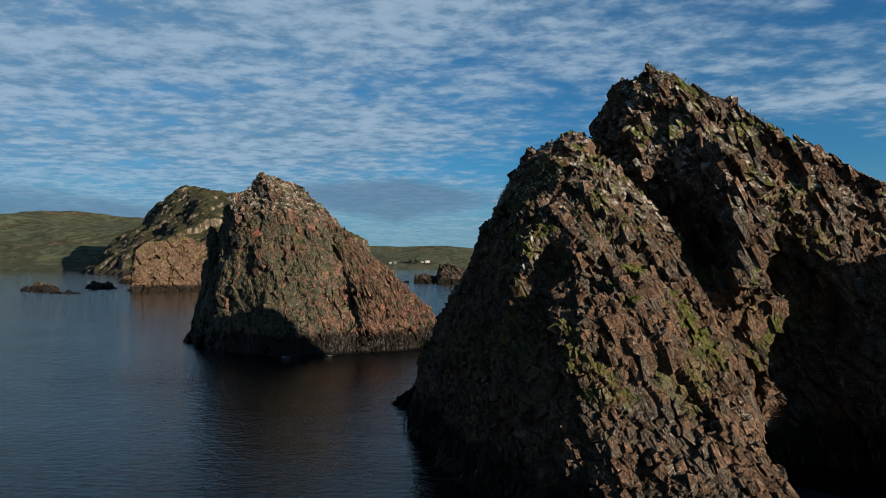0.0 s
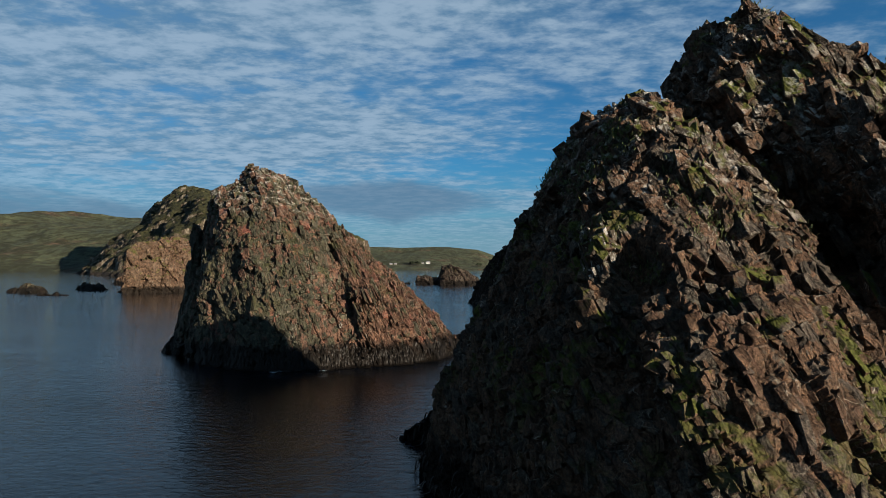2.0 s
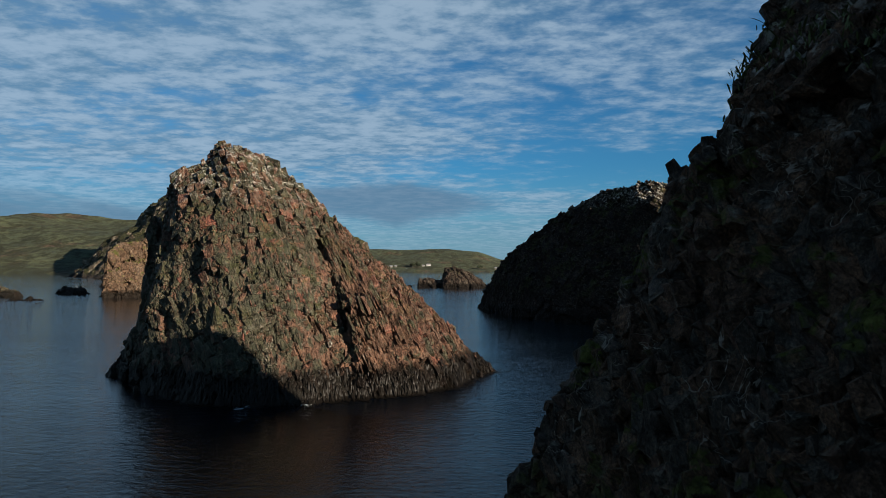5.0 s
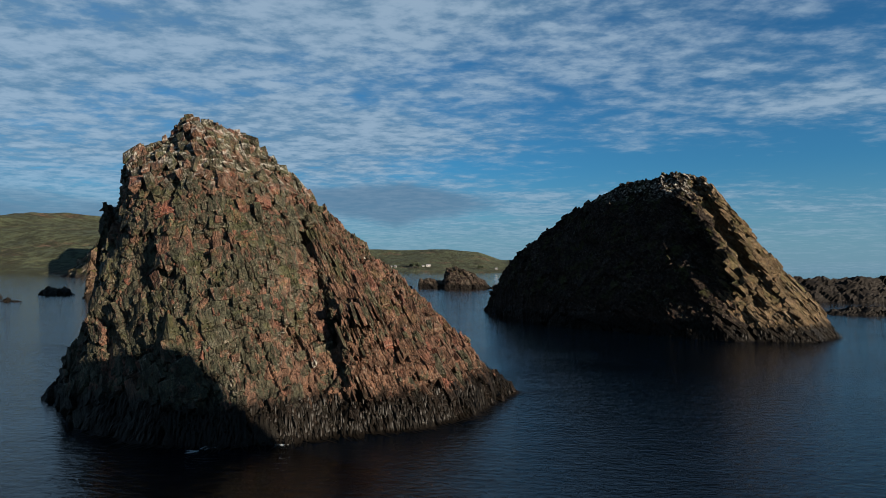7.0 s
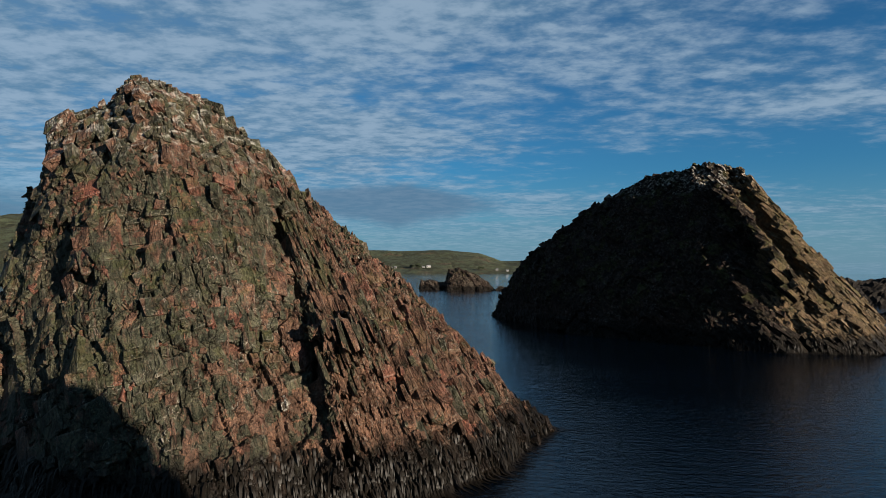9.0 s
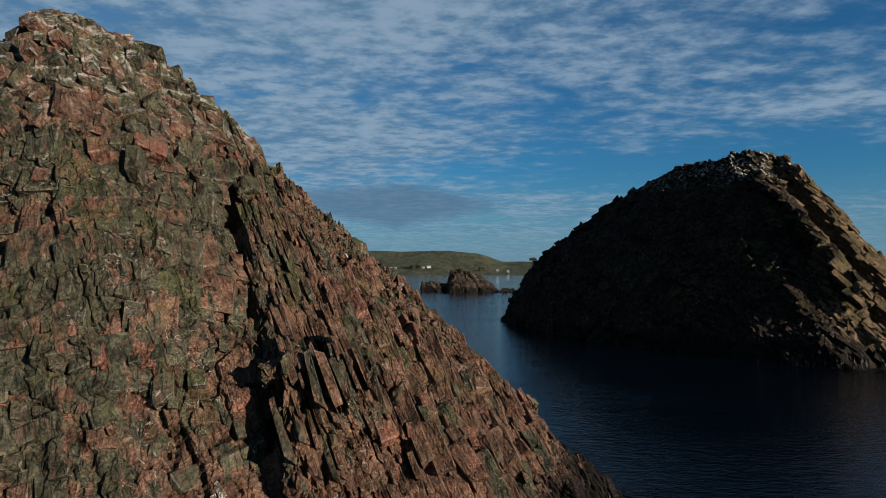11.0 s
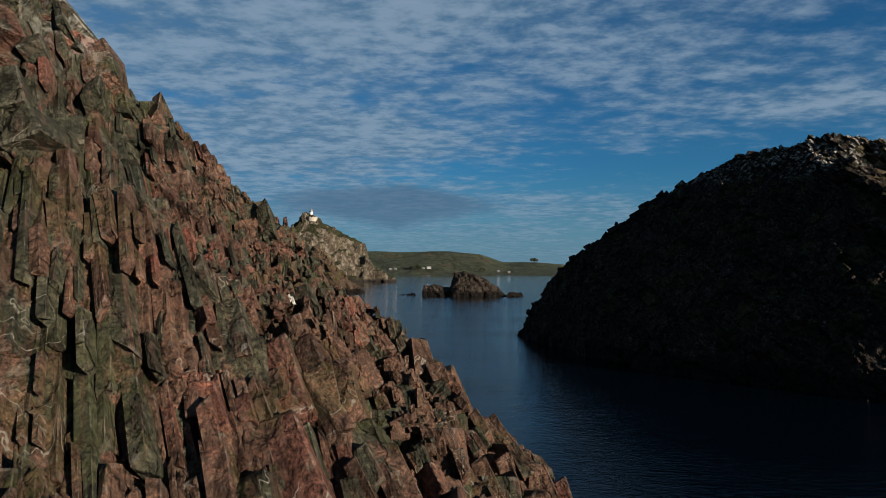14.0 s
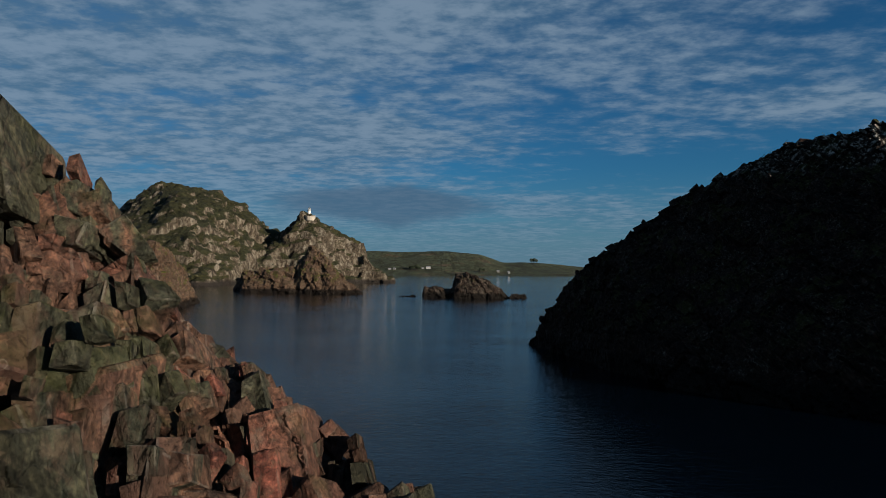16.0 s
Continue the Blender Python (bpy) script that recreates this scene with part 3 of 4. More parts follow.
def far_height(p):
    crest = np.interp(p[:, 0], [-1500, -700, -350, -250, -72, 40, 130, 250, 340, 480, 640], [90, 78, 76, 71, 80, 72, 41, 43, 38, 20, -6])
    shape = np.interp(p[:, 1], [1800, 1850, 1930, 2100, 2330, 2700, 3100], [-0.08, 0.03, 0.13, 0.55, 1.0, 0.8, 0.3])
    n = rough_noise(p * (1, 1, 0), 260, 5, 5)
    return crest * shape + n * np.interp(p[:, 1], [1800, 1900, 2300], [1.0, 3, 7])


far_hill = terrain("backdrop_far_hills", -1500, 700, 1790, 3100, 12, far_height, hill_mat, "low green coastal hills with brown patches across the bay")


def left_height(p):
    crest = np.interp(p[:, 0], [-2600, -1170, -1030, -850, -750, -560, -400], [144, 132, 139, 123, 135, 116, 58])
    shape = np.interp(p[:, 1], [820, 880, 960, 1150, 1480, 1900, 2400], [-0.1, 0.02, 0.12, 0.5, 1.0, 0.9, 0.4])
    n = rough_noise(p * (1, 1, 0), 240, 15, 5)
    return crest * shape + n * np.interp(p[:, 1], [820, 920, 1300], [2.0, 8, 20])


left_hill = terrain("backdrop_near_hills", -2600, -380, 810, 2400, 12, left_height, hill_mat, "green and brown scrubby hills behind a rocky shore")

# ---- headland with the lighthouse ----
HEAD = [
    [(-172, 720, 68.5), (-176, 714, 67), (-165, 716, 66.5), (-160, 722, 64), (-117, 720, 32), (-205, 745, 51), (-84, 708, -4), (-105, 690, -4), (-150, 655, -4),
     (-215, 640, -4), (-260, 700, -4), (-240, 800, -4), (-120, 780, -4)],
    [(-372, 850, 123), (-402, 850, 117), (-420, 848, 92), (-430, 846, 40), (-289, 850, 90), (-215, 765, 50), (-272, 640, 76), (-262, 620, 60), (-195, 522, -4), (-300, 540, -4), (-420, 640, -4),
     (-440, 800, -4), (-460, 880, -4), (-300, 960, -4), (-200, 790, -4)],
    [(-103, 700, 24), (-112, 706, 30), (-80, 711, -4), (-88, 692, -4), (-115, 682, -4), (-130, 720, 28), (-85, 706, 5)],
]
P, N, F, C, _ = rock_skin(HEAD, 3.0, [(1, 0.2, 0.1), (0, 1, 0), (0, 0, 1)], [(22, 22, 34, 2.6, 2.0, 3.0), (8, 8, 14, 1.4, 1.0, 1.2)], swell=(40, 5), seed=3, floor_z=-3)
headland = tagged(skin_object("headland", P, F, head_mat, C), "steep scrub-covered headland with pale streaked cliffs", "headland", kind="structure")

# ---- sea stacks ----
def stack(name, hulls, voxel, axes, layers, swell, seed, material, label, group="sea stacks", clefts=(), near=None, slats=None, rugged=None, sink=0.2):
    P, N, F, C, S = rock_skin(hulls, voxel, axes, layers, swell, seed, -1.2, clefts, near, slats, rugged, sink)
    root = new(name)
    root.location = (float(P[:, 0].mean()), float(P[:, 1].mean()), 0)
    skin_object("rock_face", P - np.array(root.location, np.float32), F, material, C, root, smooth=False)
    tagged(root, label, "sea stack", group)
    return root, S, N


R2 = [
    [(-31, 97, 25.6), (-28.5, 95, 25.3), (-33.8, 93, 21.3), (-32, 89.5, 18.3), (-27, 92, 23.0), (-26, 97, 24.8), (-22, 97.2, 21.2), (-20, 97, 19.8), (-29, 89.3, 17.3),
     (-21.5, 76, -3), (-13.5, 77, -3), (-33, 82, -3), (-37, 89, -3), (-25.3, 83.3, 11.3), (-20.3, 86.2, 14.2), (-36, 96, 19), (-36, 108, 14), (-47, 114, -3), (-16, 118, -3), (-22, 108, 12)],
    [(-20.5, 98, 20.0), (-18, 97, 17.9), (-16, 97, 15.9), (-14.3, 97.8, 14.8), (-12.5, 95.4, 12.4), (-11.0, 94.6, 9.9), (-6.9, 93.5, 6.9), (-2.5, 95, 3.8), (3.2, 97.3, -2.2),
     (-3, 84, -3), (-8.5, 80, -3), (-13.5, 77, -3), (-20, 86.3, 13.9), (-12.9, 85.2, 7.3), (-6, 86.6, 3.9), (-21, 111, 7), (-3, 102, -3)],
    [(-38.5, 97, 17.6), (-39.8, 99.5, 17.4), (-40, 103, 17), (-37, 91, -3), (-39.5, 95, -3), (-49, 112, -3), (-36, 108, -3), (-37, 95, 16)],
]
R2.append([(-40.2, 90.3, 0.4), (-38.5, 91, 1.3), (-38.3, 94, 4.8), (-36.5, 90, 4), (-36, 86, -3), (-41, 92, -3), (-37, 98, -3), (-35, 88, 5)])
R2.append([(-14.2, 84.3, 8.3), (-10.4, 84.2, 7.4), (-14.2, 84.1, 7.6), (-10.3, 84.0, 6.7), (-13.6, 87, 9.0), (-10.4, 87, 8.0)])
R2.append([(-13.1, 83.6, 7.4), (-12.2, 83.4, 7.4), (-11.9, 81.2, 1.5), (-11.0, 81.3, 1.5), (-12.5, 86, 6), (-11.5, 85, 2)])
L2 = [(2.8, 3.4, 5.5, 0.20, 0.26, 0.34), (0.95, 1.2, 1.7, 0.08, 0.20, 0.12), (0.42, 0.6, 1.0, 0.022, 0.04, 0.05), (0.17, 0.25, 0.45, 0.018, 0.02, 0.03)]
CLEFTS2 = [((-20.2, 96.8, 19.8), (-17.6, 91.7, 14.4), 0.4, 2.0), ((-17.6, 91.7, 14.4), (-16, 89.3, 12.3), 0.35, 1.7), ((-16, 89.3, 12.3), (-14.2, 86, 8.7), 0.28, 1.1),
           ((-12.9, 84.5, 6.4), (-11.0, 82.7, 2.0), 0.5, 1.3), ((-4.9, 89, 4.4), (-4.4, 88.4, 2.8), 0.5, 1.2), ((-27.5, 88.6, 17.8), (-27.3, 88.2, 16.9), 0.5, 1.0),
           ((-33.5, 91.2, 18.4), (-31, 86.5, 8), 0.6, 1.3), ((-24, 84, 8), (-21, 82, 5), 0.3, 0.4)]


def beside_cleft(p):
    """Metres east of the long cleft that parts the broad face from the thin beds."""
    return p[:, 0] + 20.2 - 0.556 * (96.8 - p[:, 1])


def thin_beds(p):
    """The beds break thin to the east of the cleft."""
    u = beside_cleft(p)
    v = np.clip(u + 0.3, 0, 1) * np.clip((5.5 - u) / 1.5, 0, 1)
    return (v * np.clip(0.85 + rough_noise(p, 4.0, 93, 3), 0, 1)).astype(np.float32)


def ridge_blocks(p, k):
    """Along the lower ridge the blocks stand out more; high on the left the rock breaks into large plain blocks."""
    ridge = np.clip((p[:, 0] + 17) / 2, 0, 1) * np.clip((p[:, 1] - 87) / 4, 0, 1)
    plain_part = np.clip(-beside_cleft(p), 0, 1) * np.clip(0.8 - rough_noise(p, 5.0, 95, 3), 0, 1)
    return (1 + 1.1 * ridge if k == 1 else 1 - 0.7 * plain_part).astype(np.float32)


def bedding(p):
    """The blocks are bedded deep in the broad face and stand more freely along the ridge."""
    return (0.08 + 0.05 * np.clip(beside_cleft(p), 0, 1) + 0.10 * np.clip(beside_cleft(p) - 4.5, 0, 1)).astype(np.float32)


rock_two = stack("sea_stack", R2, 0.13, DIP2, L2, (5.0, 0.4, -0.22), 2, red_rock, "pointed red-brown sea stack of steep jointed slabs, kelp at its foot",
                 clefts=CLEFTS2, near=[((-22, 83, 4), (-11, 99, 22))], slats=thin_beds, rugged=ridge_blocks, sink=bedding)

R1 = [
    [(5.8, 41.3, 19.2), (6.6, 41.8, 20.0), (8.5, 41, 20.4), (7.0, 36.3, 17.2), (10.3, 38.8, 18.8), (4.6, 33.7, 12.4), (8.7, 33.6, 14.2), (13.1, 33.3, 11.5), (2.8, 32.9, 7.4), (5.7, 29.0, 8.0), (6.8, 28.9, 8.6), (10, 28.2, 7.2),
     (0.4, 35.5, -3), (2.9, 29.5, -3), (5.8, 25, -3), (9, 22, -3), (16, 23, -3), (19, 32, -3), (2.4, 43.5, 14.2), (0.8, 44, 10.3), (-1.4, 44, 5.3), (-3.2, 47, -3), (-2.0, 51, -3), (9.2, 50.5, 11.5), (6, 57, -3), (14, 54, 14), (13.5, 41, 18)],
    [(11.4, 42, 24.0), (13.8, 38.6, 23.1), (13, 40, 24.2), (17, 41, 22.5), (9.8, 42, 20.3), (9.8, 38.5, 17), (16, 36, 17), (16.5, 34, 9), (11.3, 50, 20), (18, 52, 18), (24, 56, -3), (12, 58, -3), (20, 37, 0)],
    [(15, 40, 22.6), (18.4, 40, 21.8), (21.5, 39.5, 19.5), (25, 38.5, 16.5), (30, 37, 13.6), (21, 38.5, -3), (31, 35, -3), (19, 46, 14), (33, 46, -3), (20, 50, -3)],
    # unseen arm, added outside the view to keep the sun off the recess
    [(30, 37, 13.6), (35, 29, 15.5), (37, 24, 9), (33, 21, -3), (30.5, 31, -3), (42, 34, -3), (40, 30, 8), (32, 44, -3)],
    [(14.6, 37.4, 19.6), (15.9, 34.8, 17.3), (17.0, 32.6, 11.5), (15.2, 32.2, 10.6), (16.8, 37.5, 19.2), (18.0, 34.5, 15.8), (18, 36, 8), (14, 36, 8)],
]
R1.append([(-4.6, 53, 0.5), (-2, 52, 2.5), (-5, 55, -3), (-2, 49, -3), (0, 56, -3), (1, 50, 3)])
L1 = [(2.4, 2.8, 5.2, 0.20, 0.26, 0.34), (0.85, 1.05, 1.6, 0.07, 0.13, 0.17), (0.4, 0.46, 0.75, 0.025, 0.04, 0.06), (0.17, 0.2, 0.34, 0.02, 0.02, 0.03)]
CLEFTS1 = [((9.6, 39.4, 20.5), (11.3, 37.4, 17), 0.9, 1.6), ((11.3, 37.4, 17), (14.6, 35.9, 12.6), 0.9, 1.6), ((14.6, 35.9, 12.6), (17.6, 34.2, 7.8), 1.0, 1.6), ((17.6, 34.2, 7.8), (20, 33, 0), 1.2, 1.6),
           ((5.6, 33, 11.5), (2.4, 30, 5.0), 0.9, 1.0), ((19.5, 36.5, 13), (21.5, 37, 3), 2.6, 2.4), ((8.5, 32.5, 12.5), (7.0, 28.5, 6.0), 0.5, 0.6), ((7.5, 38.5, 18.6), (4.2, 38, 11), 0.9, 0.8)]
rock_one = stack("sea_stack", R1, 0.13, DIP1, L1, (5.0, 0.5, -0.3), 7, grey_rock, "craggy grey-brown sea stack with mossy ledges and white lichen",
                 clefts=CLEFTS1, sink=0.12)

R3 = [[(-1.5, 209, -3), (8, 186.5, 15.8), (19.9, 176, 25), (28.8, 168, 29.3), (34.3, 162, 30.7), (37.5, 161, 30.9), (41.6, 158.5, 29.5), (46.6, 157, 22.8), (50, 152, 13.6), (54, 147.5, 7.2), (62, 144, -3), (52, 135.5, -3),
       (38.5, 137.5, -3), (27, 147, -3), (14, 158, -3), (6.5, 185, -3), (20, 215, -3), (55, 190, -3), (68, 170, -3), (34, 174, 27), (34.8, 147, 12)],
      [(35.4, 157, 26.4), (36.6, 157.5, 26.9), (37.6, 149.5, 20.4), (39.2, 148.5, 19.8), (39.6, 144.0, 13.6), (41.6, 143.5, 12.6), (42, 141, 8), (38, 156, 18), (43, 148, 6)],
      [(41.6, 157.5, 26.6), (43.4, 156.8, 24.4), (46.6, 153.2, 21.0), (49.0, 150.5, 14.8), (51.6, 146.5, 7.6), (55.5, 143.5, 1.2), (45.4, 153.4, 20.6), (49.6, 146.4, 7.6), (50, 162, 10), (55, 152, 0), (52.5, 142.5, 0.6)]]
L3 = [(4.5, 5, 9.0, 0.3, 0.35, 0.4), (1.2, 2.2, 4.5, 0.11, 0.15, 0.16), (0.6, 0.8, 1.6, 0.08, 0.1, 0.12)]
CLEFTS3 = [((40.2, 158, 28), (42.4, 151.5, 20), 1.6, 2.2), ((42.4, 151.5, 20), (45, 147, 12.5), 1.7, 2.4), ((45, 147, 12.5), (47.5, 143.5, 6), 1.3, 1.6), ((33.3, 157, 25), (36, 146, 12), 1.1, 1.4),
           ((44, 143.5, 7), (45, 140.5, 1), 0.9, 1.2), ((50, 146, 8), (51.3, 142, 2), 0.6, 0.9), ((41.5, 141.5, 6), (42, 139.5, 1), 0.8, 1.1)]
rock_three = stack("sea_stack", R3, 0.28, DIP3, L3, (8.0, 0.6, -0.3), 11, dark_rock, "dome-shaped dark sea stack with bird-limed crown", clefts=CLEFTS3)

# ---- lesser rocks ----
reef_rock = plain("black_wet_reef_rock", (0.011, 0.009, 0.0075), 0.75, 0.6, 0.9, Specular_IOR_Level=0.08)


def skerry(hulls, voxel, seed, material, label, size=2.0, name="rock_islet"):
    P, N, F, C, _ = rock_skin(hulls, voxel, DIP3, [(size, size, size * 1.6, size * 0.16, size * 0.13, size * 0.2), (size * 0.4, size * 0.4, size * 0.7, size * 0.06, size * 0.05, size * 0.08)],
                           (size * 2, size * 0.25), seed)
    ob = skin_object(name, P, F, material, C, smooth=False)
    return tagged(ob, label, "rock", "rocks in the bay")


islet = skerry([
    [(-13, 386, 8), (-15, 392, 12.0), (-9, 390, 12.6), (-4, 386, 11), (-18, 388, -2), (-16, 379, -2), (2, 379, -2), (14, 388, -2), (-12, 404, -2), (6, 400, -2), (5, 386, 6)],
    [(-30, 390, 5.6), (-26, 389, 6.0), (-32, 392, -2), (-31, 384, -2), (-20, 382, -2), (-14, 392, 3.5), (-18, 400, -2)],
    [(12, 386, 2.5), (19, 390, 2.2), (22, 393, -2), (20, 387, -2), (8, 382, -2), (10, 396, -2)]], 0.5, 21, islet_rock, "small dark brown rocky islet in the bay", 2.0)
skerry([[(-36, 392, 0.8), (-42, 394, 0.6), (-47, 395, -1), (-30, 390, -1), (-34, 397, -1), (-40, 390, -1)]], 0.4, 22, dark_rock, "low dark reef awash beside an islet", 2.0)
spur = skerry([
    [(-96, 428, 27), (-98, 432, 25), (-90, 424, 17), (-80, 418, 10), (-64, 412, 1), (-62, 413, -3), (-70, 408, -3), (-100, 414, -3), (-104, 430, 14), (-70, 440, -3), (-110, 450, -3)],
    [(-128, 428, 12), (-134, 432, 13), (-112, 424, 12), (-104, 430, 14), (-130, 418, -3), (-100, 413, -3), (-145, 440, -3), (-110, 460, -3)]], 0.8, 23, tan_rock, "jagged brown rock spur below the headland", 5.0)
wall_rock = skerry([[(-130, 238, -3), (-129, 239, 17), (-126, 242, 20), (-119, 247, 21.5), (-112, 255, 21), (-100, 268, 20), (-96, 270, -3), (-150, 290, 10), (-155, 300, -3), (-110, 310, 12), (-110, 320, -3)]],
                   0.6, 24, tan_rock, "sheer fluted tan rock wall rising from the sea", 4.5)
skerry([[(-178, 240, -1.5), (-176, 242, 1.6), (-170, 243, 3.6), (-164, 243, 2.4), (-160, 243, -1.5), (-168, 237, -1.5), (-170, 250, -1.5)]], 0.35, 25, red_rock, "low rust-brown skerry in calm water", 2.2)
skerry([[(-154, 221, -1), (-150, 223, 0.6), (-144, 224, 0.9), (-138, 223, -1), (-146, 219, -1), (-147, 228, -1)]], 0.3, 26, dark_rock, "flat dark skerry awash", 1.6)
skerry([[(-170, 268, -1.5), (-165, 270, 2.6), (-158, 271, 3.6), (-151, 270, -1.5), (-160, 264, -1.5), (-160, 278, -1.5)]], 0.35, 27, red_rock, "small rounded brown skerry", 2.2)
skerry([[(-196, 340, -1.5), (-190, 343, 4.8), (-182, 343, 4.6), (-172, 342, -1.5), (-185, 334, -1.5), (-185, 352, -1.5)]], 0.45, 28, tan_rock, "small tan rock off the rocky shore", 2.4)
skerry([[(104, 274, -2), (112, 278, 7.5), (122, 279, 9), (134, 278, 6.8), (150, 280, 4.5), (165, 282, 7.5), (200, 285, 8), (230, 285, -2), (150, 268, -2), (112, 268, -2), (160, 300, -2)]], 0.8, 29, reef_rock,
       "long low dark reef of broken rock", 4.0)
skerry([[(84, 203, -1.5), (88, 205, 1.2), (100, 203, 2.0), (125, 204, 1.8), (140, 205, -1.5), (100, 198, -1.5), (100, 210, -1.5)]], 0.4, 30, reef_rock, "flat dark reef awash in the sea", 2.2)


# ---- blocks that stand out of the stacks ----
def dress(made, axes, material, sets, centre):
    root, P, N = made
    got = [chunks(P, N, axes if isinstance(one[0], int) else one[0], *(one if isinstance(one[0], int) else one[1:])) for one in sets]
    V, tone, mid = (np.concatenate(v) for v in zip(*got))
    stone_parts(V, tone, mid, root, material, centre)


def flutes(p):
    u = beside_cleft(p)
    return (u > 0.2) & (u < 5.2)


def close_by(p):
    return (p[:, 0] > -15.5) & (p[:, 0] < -9.5) & (p[:, 1] > 93.6) & (p[:, 1] < 100) & (p[:, 2] > 8)


dress(rock_two, DIP2, red_rock, [
    # large plates and small rubble on the broad face
    (1500, 201, lambda p, n: (np.linalg.norm(p - (-14.0, 85.0, 8.0), axis=1) > 3.0) & (p[:, 1] < 99) & (p[:, 2] > 0.8) & (p[:, 0] > -37) & (beside_cleft(p) < -0.2), 0.4, 1.35, (1.0, 0.6, 1.35), (0.03, 0.14), 0.12, 0.85, 0.2),
    (1300, 205, lambda p, n: (np.linalg.norm(p - (-14.0, 85.0, 8.0), axis=1) > 1.6) & (p[:, 1] < 99) & (p[:, 2] > 0.8) & (p[:, 0] > -37) & (beside_cleft(p) < -0.2), 0.18, 0.55, (1.0, 1.0, 1.5), (0.1, 0.4), 0.15, 0.3, 0.16),
    # thin upright beds
    (3600, 206, lambda p, n: (p[:, 1] < 99) & (p[:, 2] > 1.0) & flutes(p), 0.15, 0.42, (0.5, 1.1, 4.2), (0.04, 0.24), 0.035, 0.0, 0.12),
    # jagged slabs of the lower ridge and of the near corner
    (1700, 202, lambda p, n: (p[:, 1] < 93) & (p[:, 2] > 0.8) & (beside_cleft(p) > 4.6), 0.26, 0.95, (0.8, 1.0, 1.8), (0.12, 0.5), 0.08, 0.1, 0.14),
    (1000, 204, lambda p, n: (p[:, 1] < 97) & (p[:, 1] > 90) & (beside_cleft(p) > 4) & (p[:, 0] < 2) & ~close_by(p), 0.22, 0.7, (0.7, 1.0, 1.8), (0.12, 0.42), 0.08, 0.1, 0.14),
    (STEEP, 1500, 207, lambda p, n: (p[:, 1] >= 94) & (p[:, 1] < 114) & (p[:, 0] > -26) & (p[:, 2] > 4) & ~close_by(p), 0.25, 0.8, (0.9, 1.2, 1.5), (0.10, 0.34), 0.12, 0.2, 0.15),
    # the corner of the ridge that lies under the way out: worn blocks and chips
    (STEEP, 900, 208, lambda p, n: close_by(p), 0.2, 0.52, (0.85, 1.6, 1.5), (0.1, 0.4), 0.10, 0.1, 0.17),
    (STEEP, 1500, 209, lambda p, n: close_by(p), 0.07, 0.2, (0.85, 1.8, 1.5), (0.2, 0.6), 0.12, 0.1, 0.16),
    # upright teeth along the crest
    (200, 203, lambda p, n: (p[:, 1] < 101) & (p[:, 0] > -35) & (p[:, 0] < -17) & (p[:, 2] > 14) & (n[:, 2] > 0.5), 0.35, 0.95, (0.8, 1.0, 1.7), (0.4, 0.9), 0.15, 0.0, 0.17)], (-12.3, 95.6))
dress(rock_one, DIP1, grey_rock, [
    (STEEP, 2400, 211, lambda p, n: (p[:, 1] < 50) & (p[:, 2] > 0.8) & (p[:, 0] < 15) & (rough_noise(p, 3.2, 9, 3) > -0.1), 0.18, 0.62, (0.9, 1.0, 1.2), (0.06, 0.42), 0.22, 0.2, 0.2),
    (1300, 213, lambda p, n: (p[:, 1] < 42) & (p[:, 2] > 0.8) & (p[:, 0] > 0) & (p[:, 0] < 15) & (rough_noise(p, 2.2, 29, 3) > 0.0), 0.12, 0.42, (0.9, 1.0, 1.5), (0.15, 0.55), 0.3, 0.2, 0.2),
    (STEEP, 2000, 212, lambda p, n: (p[:, 1] < 48) & (p[:, 2] > 4) & (p[:, 0] > 8), 0.18, 0.58, (0.8, 0.9, 2.0), (0.06, 0.34), 0.14, 0.2, 0.19)], (6, 33))
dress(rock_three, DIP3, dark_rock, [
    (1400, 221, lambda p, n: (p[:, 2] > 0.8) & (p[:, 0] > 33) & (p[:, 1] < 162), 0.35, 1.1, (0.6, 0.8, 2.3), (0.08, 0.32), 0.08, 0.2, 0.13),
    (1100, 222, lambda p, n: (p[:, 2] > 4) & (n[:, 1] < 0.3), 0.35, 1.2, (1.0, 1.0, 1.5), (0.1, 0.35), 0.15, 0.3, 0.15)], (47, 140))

# white-limed blocks: nesting ledges and mineral patches
def lime_material(name, low, high):
    m = Nodes(name)
    f = m.noise(6.0, 7, 0.7, m.scaled(1.6, 1.6, 0.5))
    white = m.mix(m.noise(30.0, 4, 0.7), (0.20, 0.19, 0.17), (0.42, 0.40, 0.365))
    col = m.mix(m.span(f, low, high), (0.052, 0.041, 0.029), white)
    return m.done(col, 0.9, m.bump(f, 0.6, 0.04), Specular_IOR_Level=0.15)


lime = lime_material("bird_lime_on_rock", 0.47, 0.60)
mineral = lime_material("white_mineral_crust", 0.38, 0.48)


def limed(made, axes, places, seed, coat=lime):
    root, P, N = made
    for k, (c, reach, count, low, high) in enumerate(places):
        near_it = np.linalg.norm(P - np.array(c), axis=1)
        reach = max(reach, np.sort(near_it)[count * 4])
        V, tone, mid = chunks(P, N, axes, count, seed + k, lambda p, n: near_it < reach, low, high, (0.65, 0.8, 1.7) if coat is lime else (0.42, 0.7, 1.9), (0.15, 0.45) if coat is lime else (0.8, 1.1), 0.15, 0.0, 0.15, 1.0, 0.6)
        for v in V:
            o = v.mean(0)
            me = bpy.data.meshes.new("limed_block")
            me.from_pydata(v - o, [], BOX_T)
            me.materials.append(coat)
            ob = new("limed_block", me)
            ob.location = Vector(o) - root.location
            ob.parent = root
            tagged(ob, "white-crusted block")


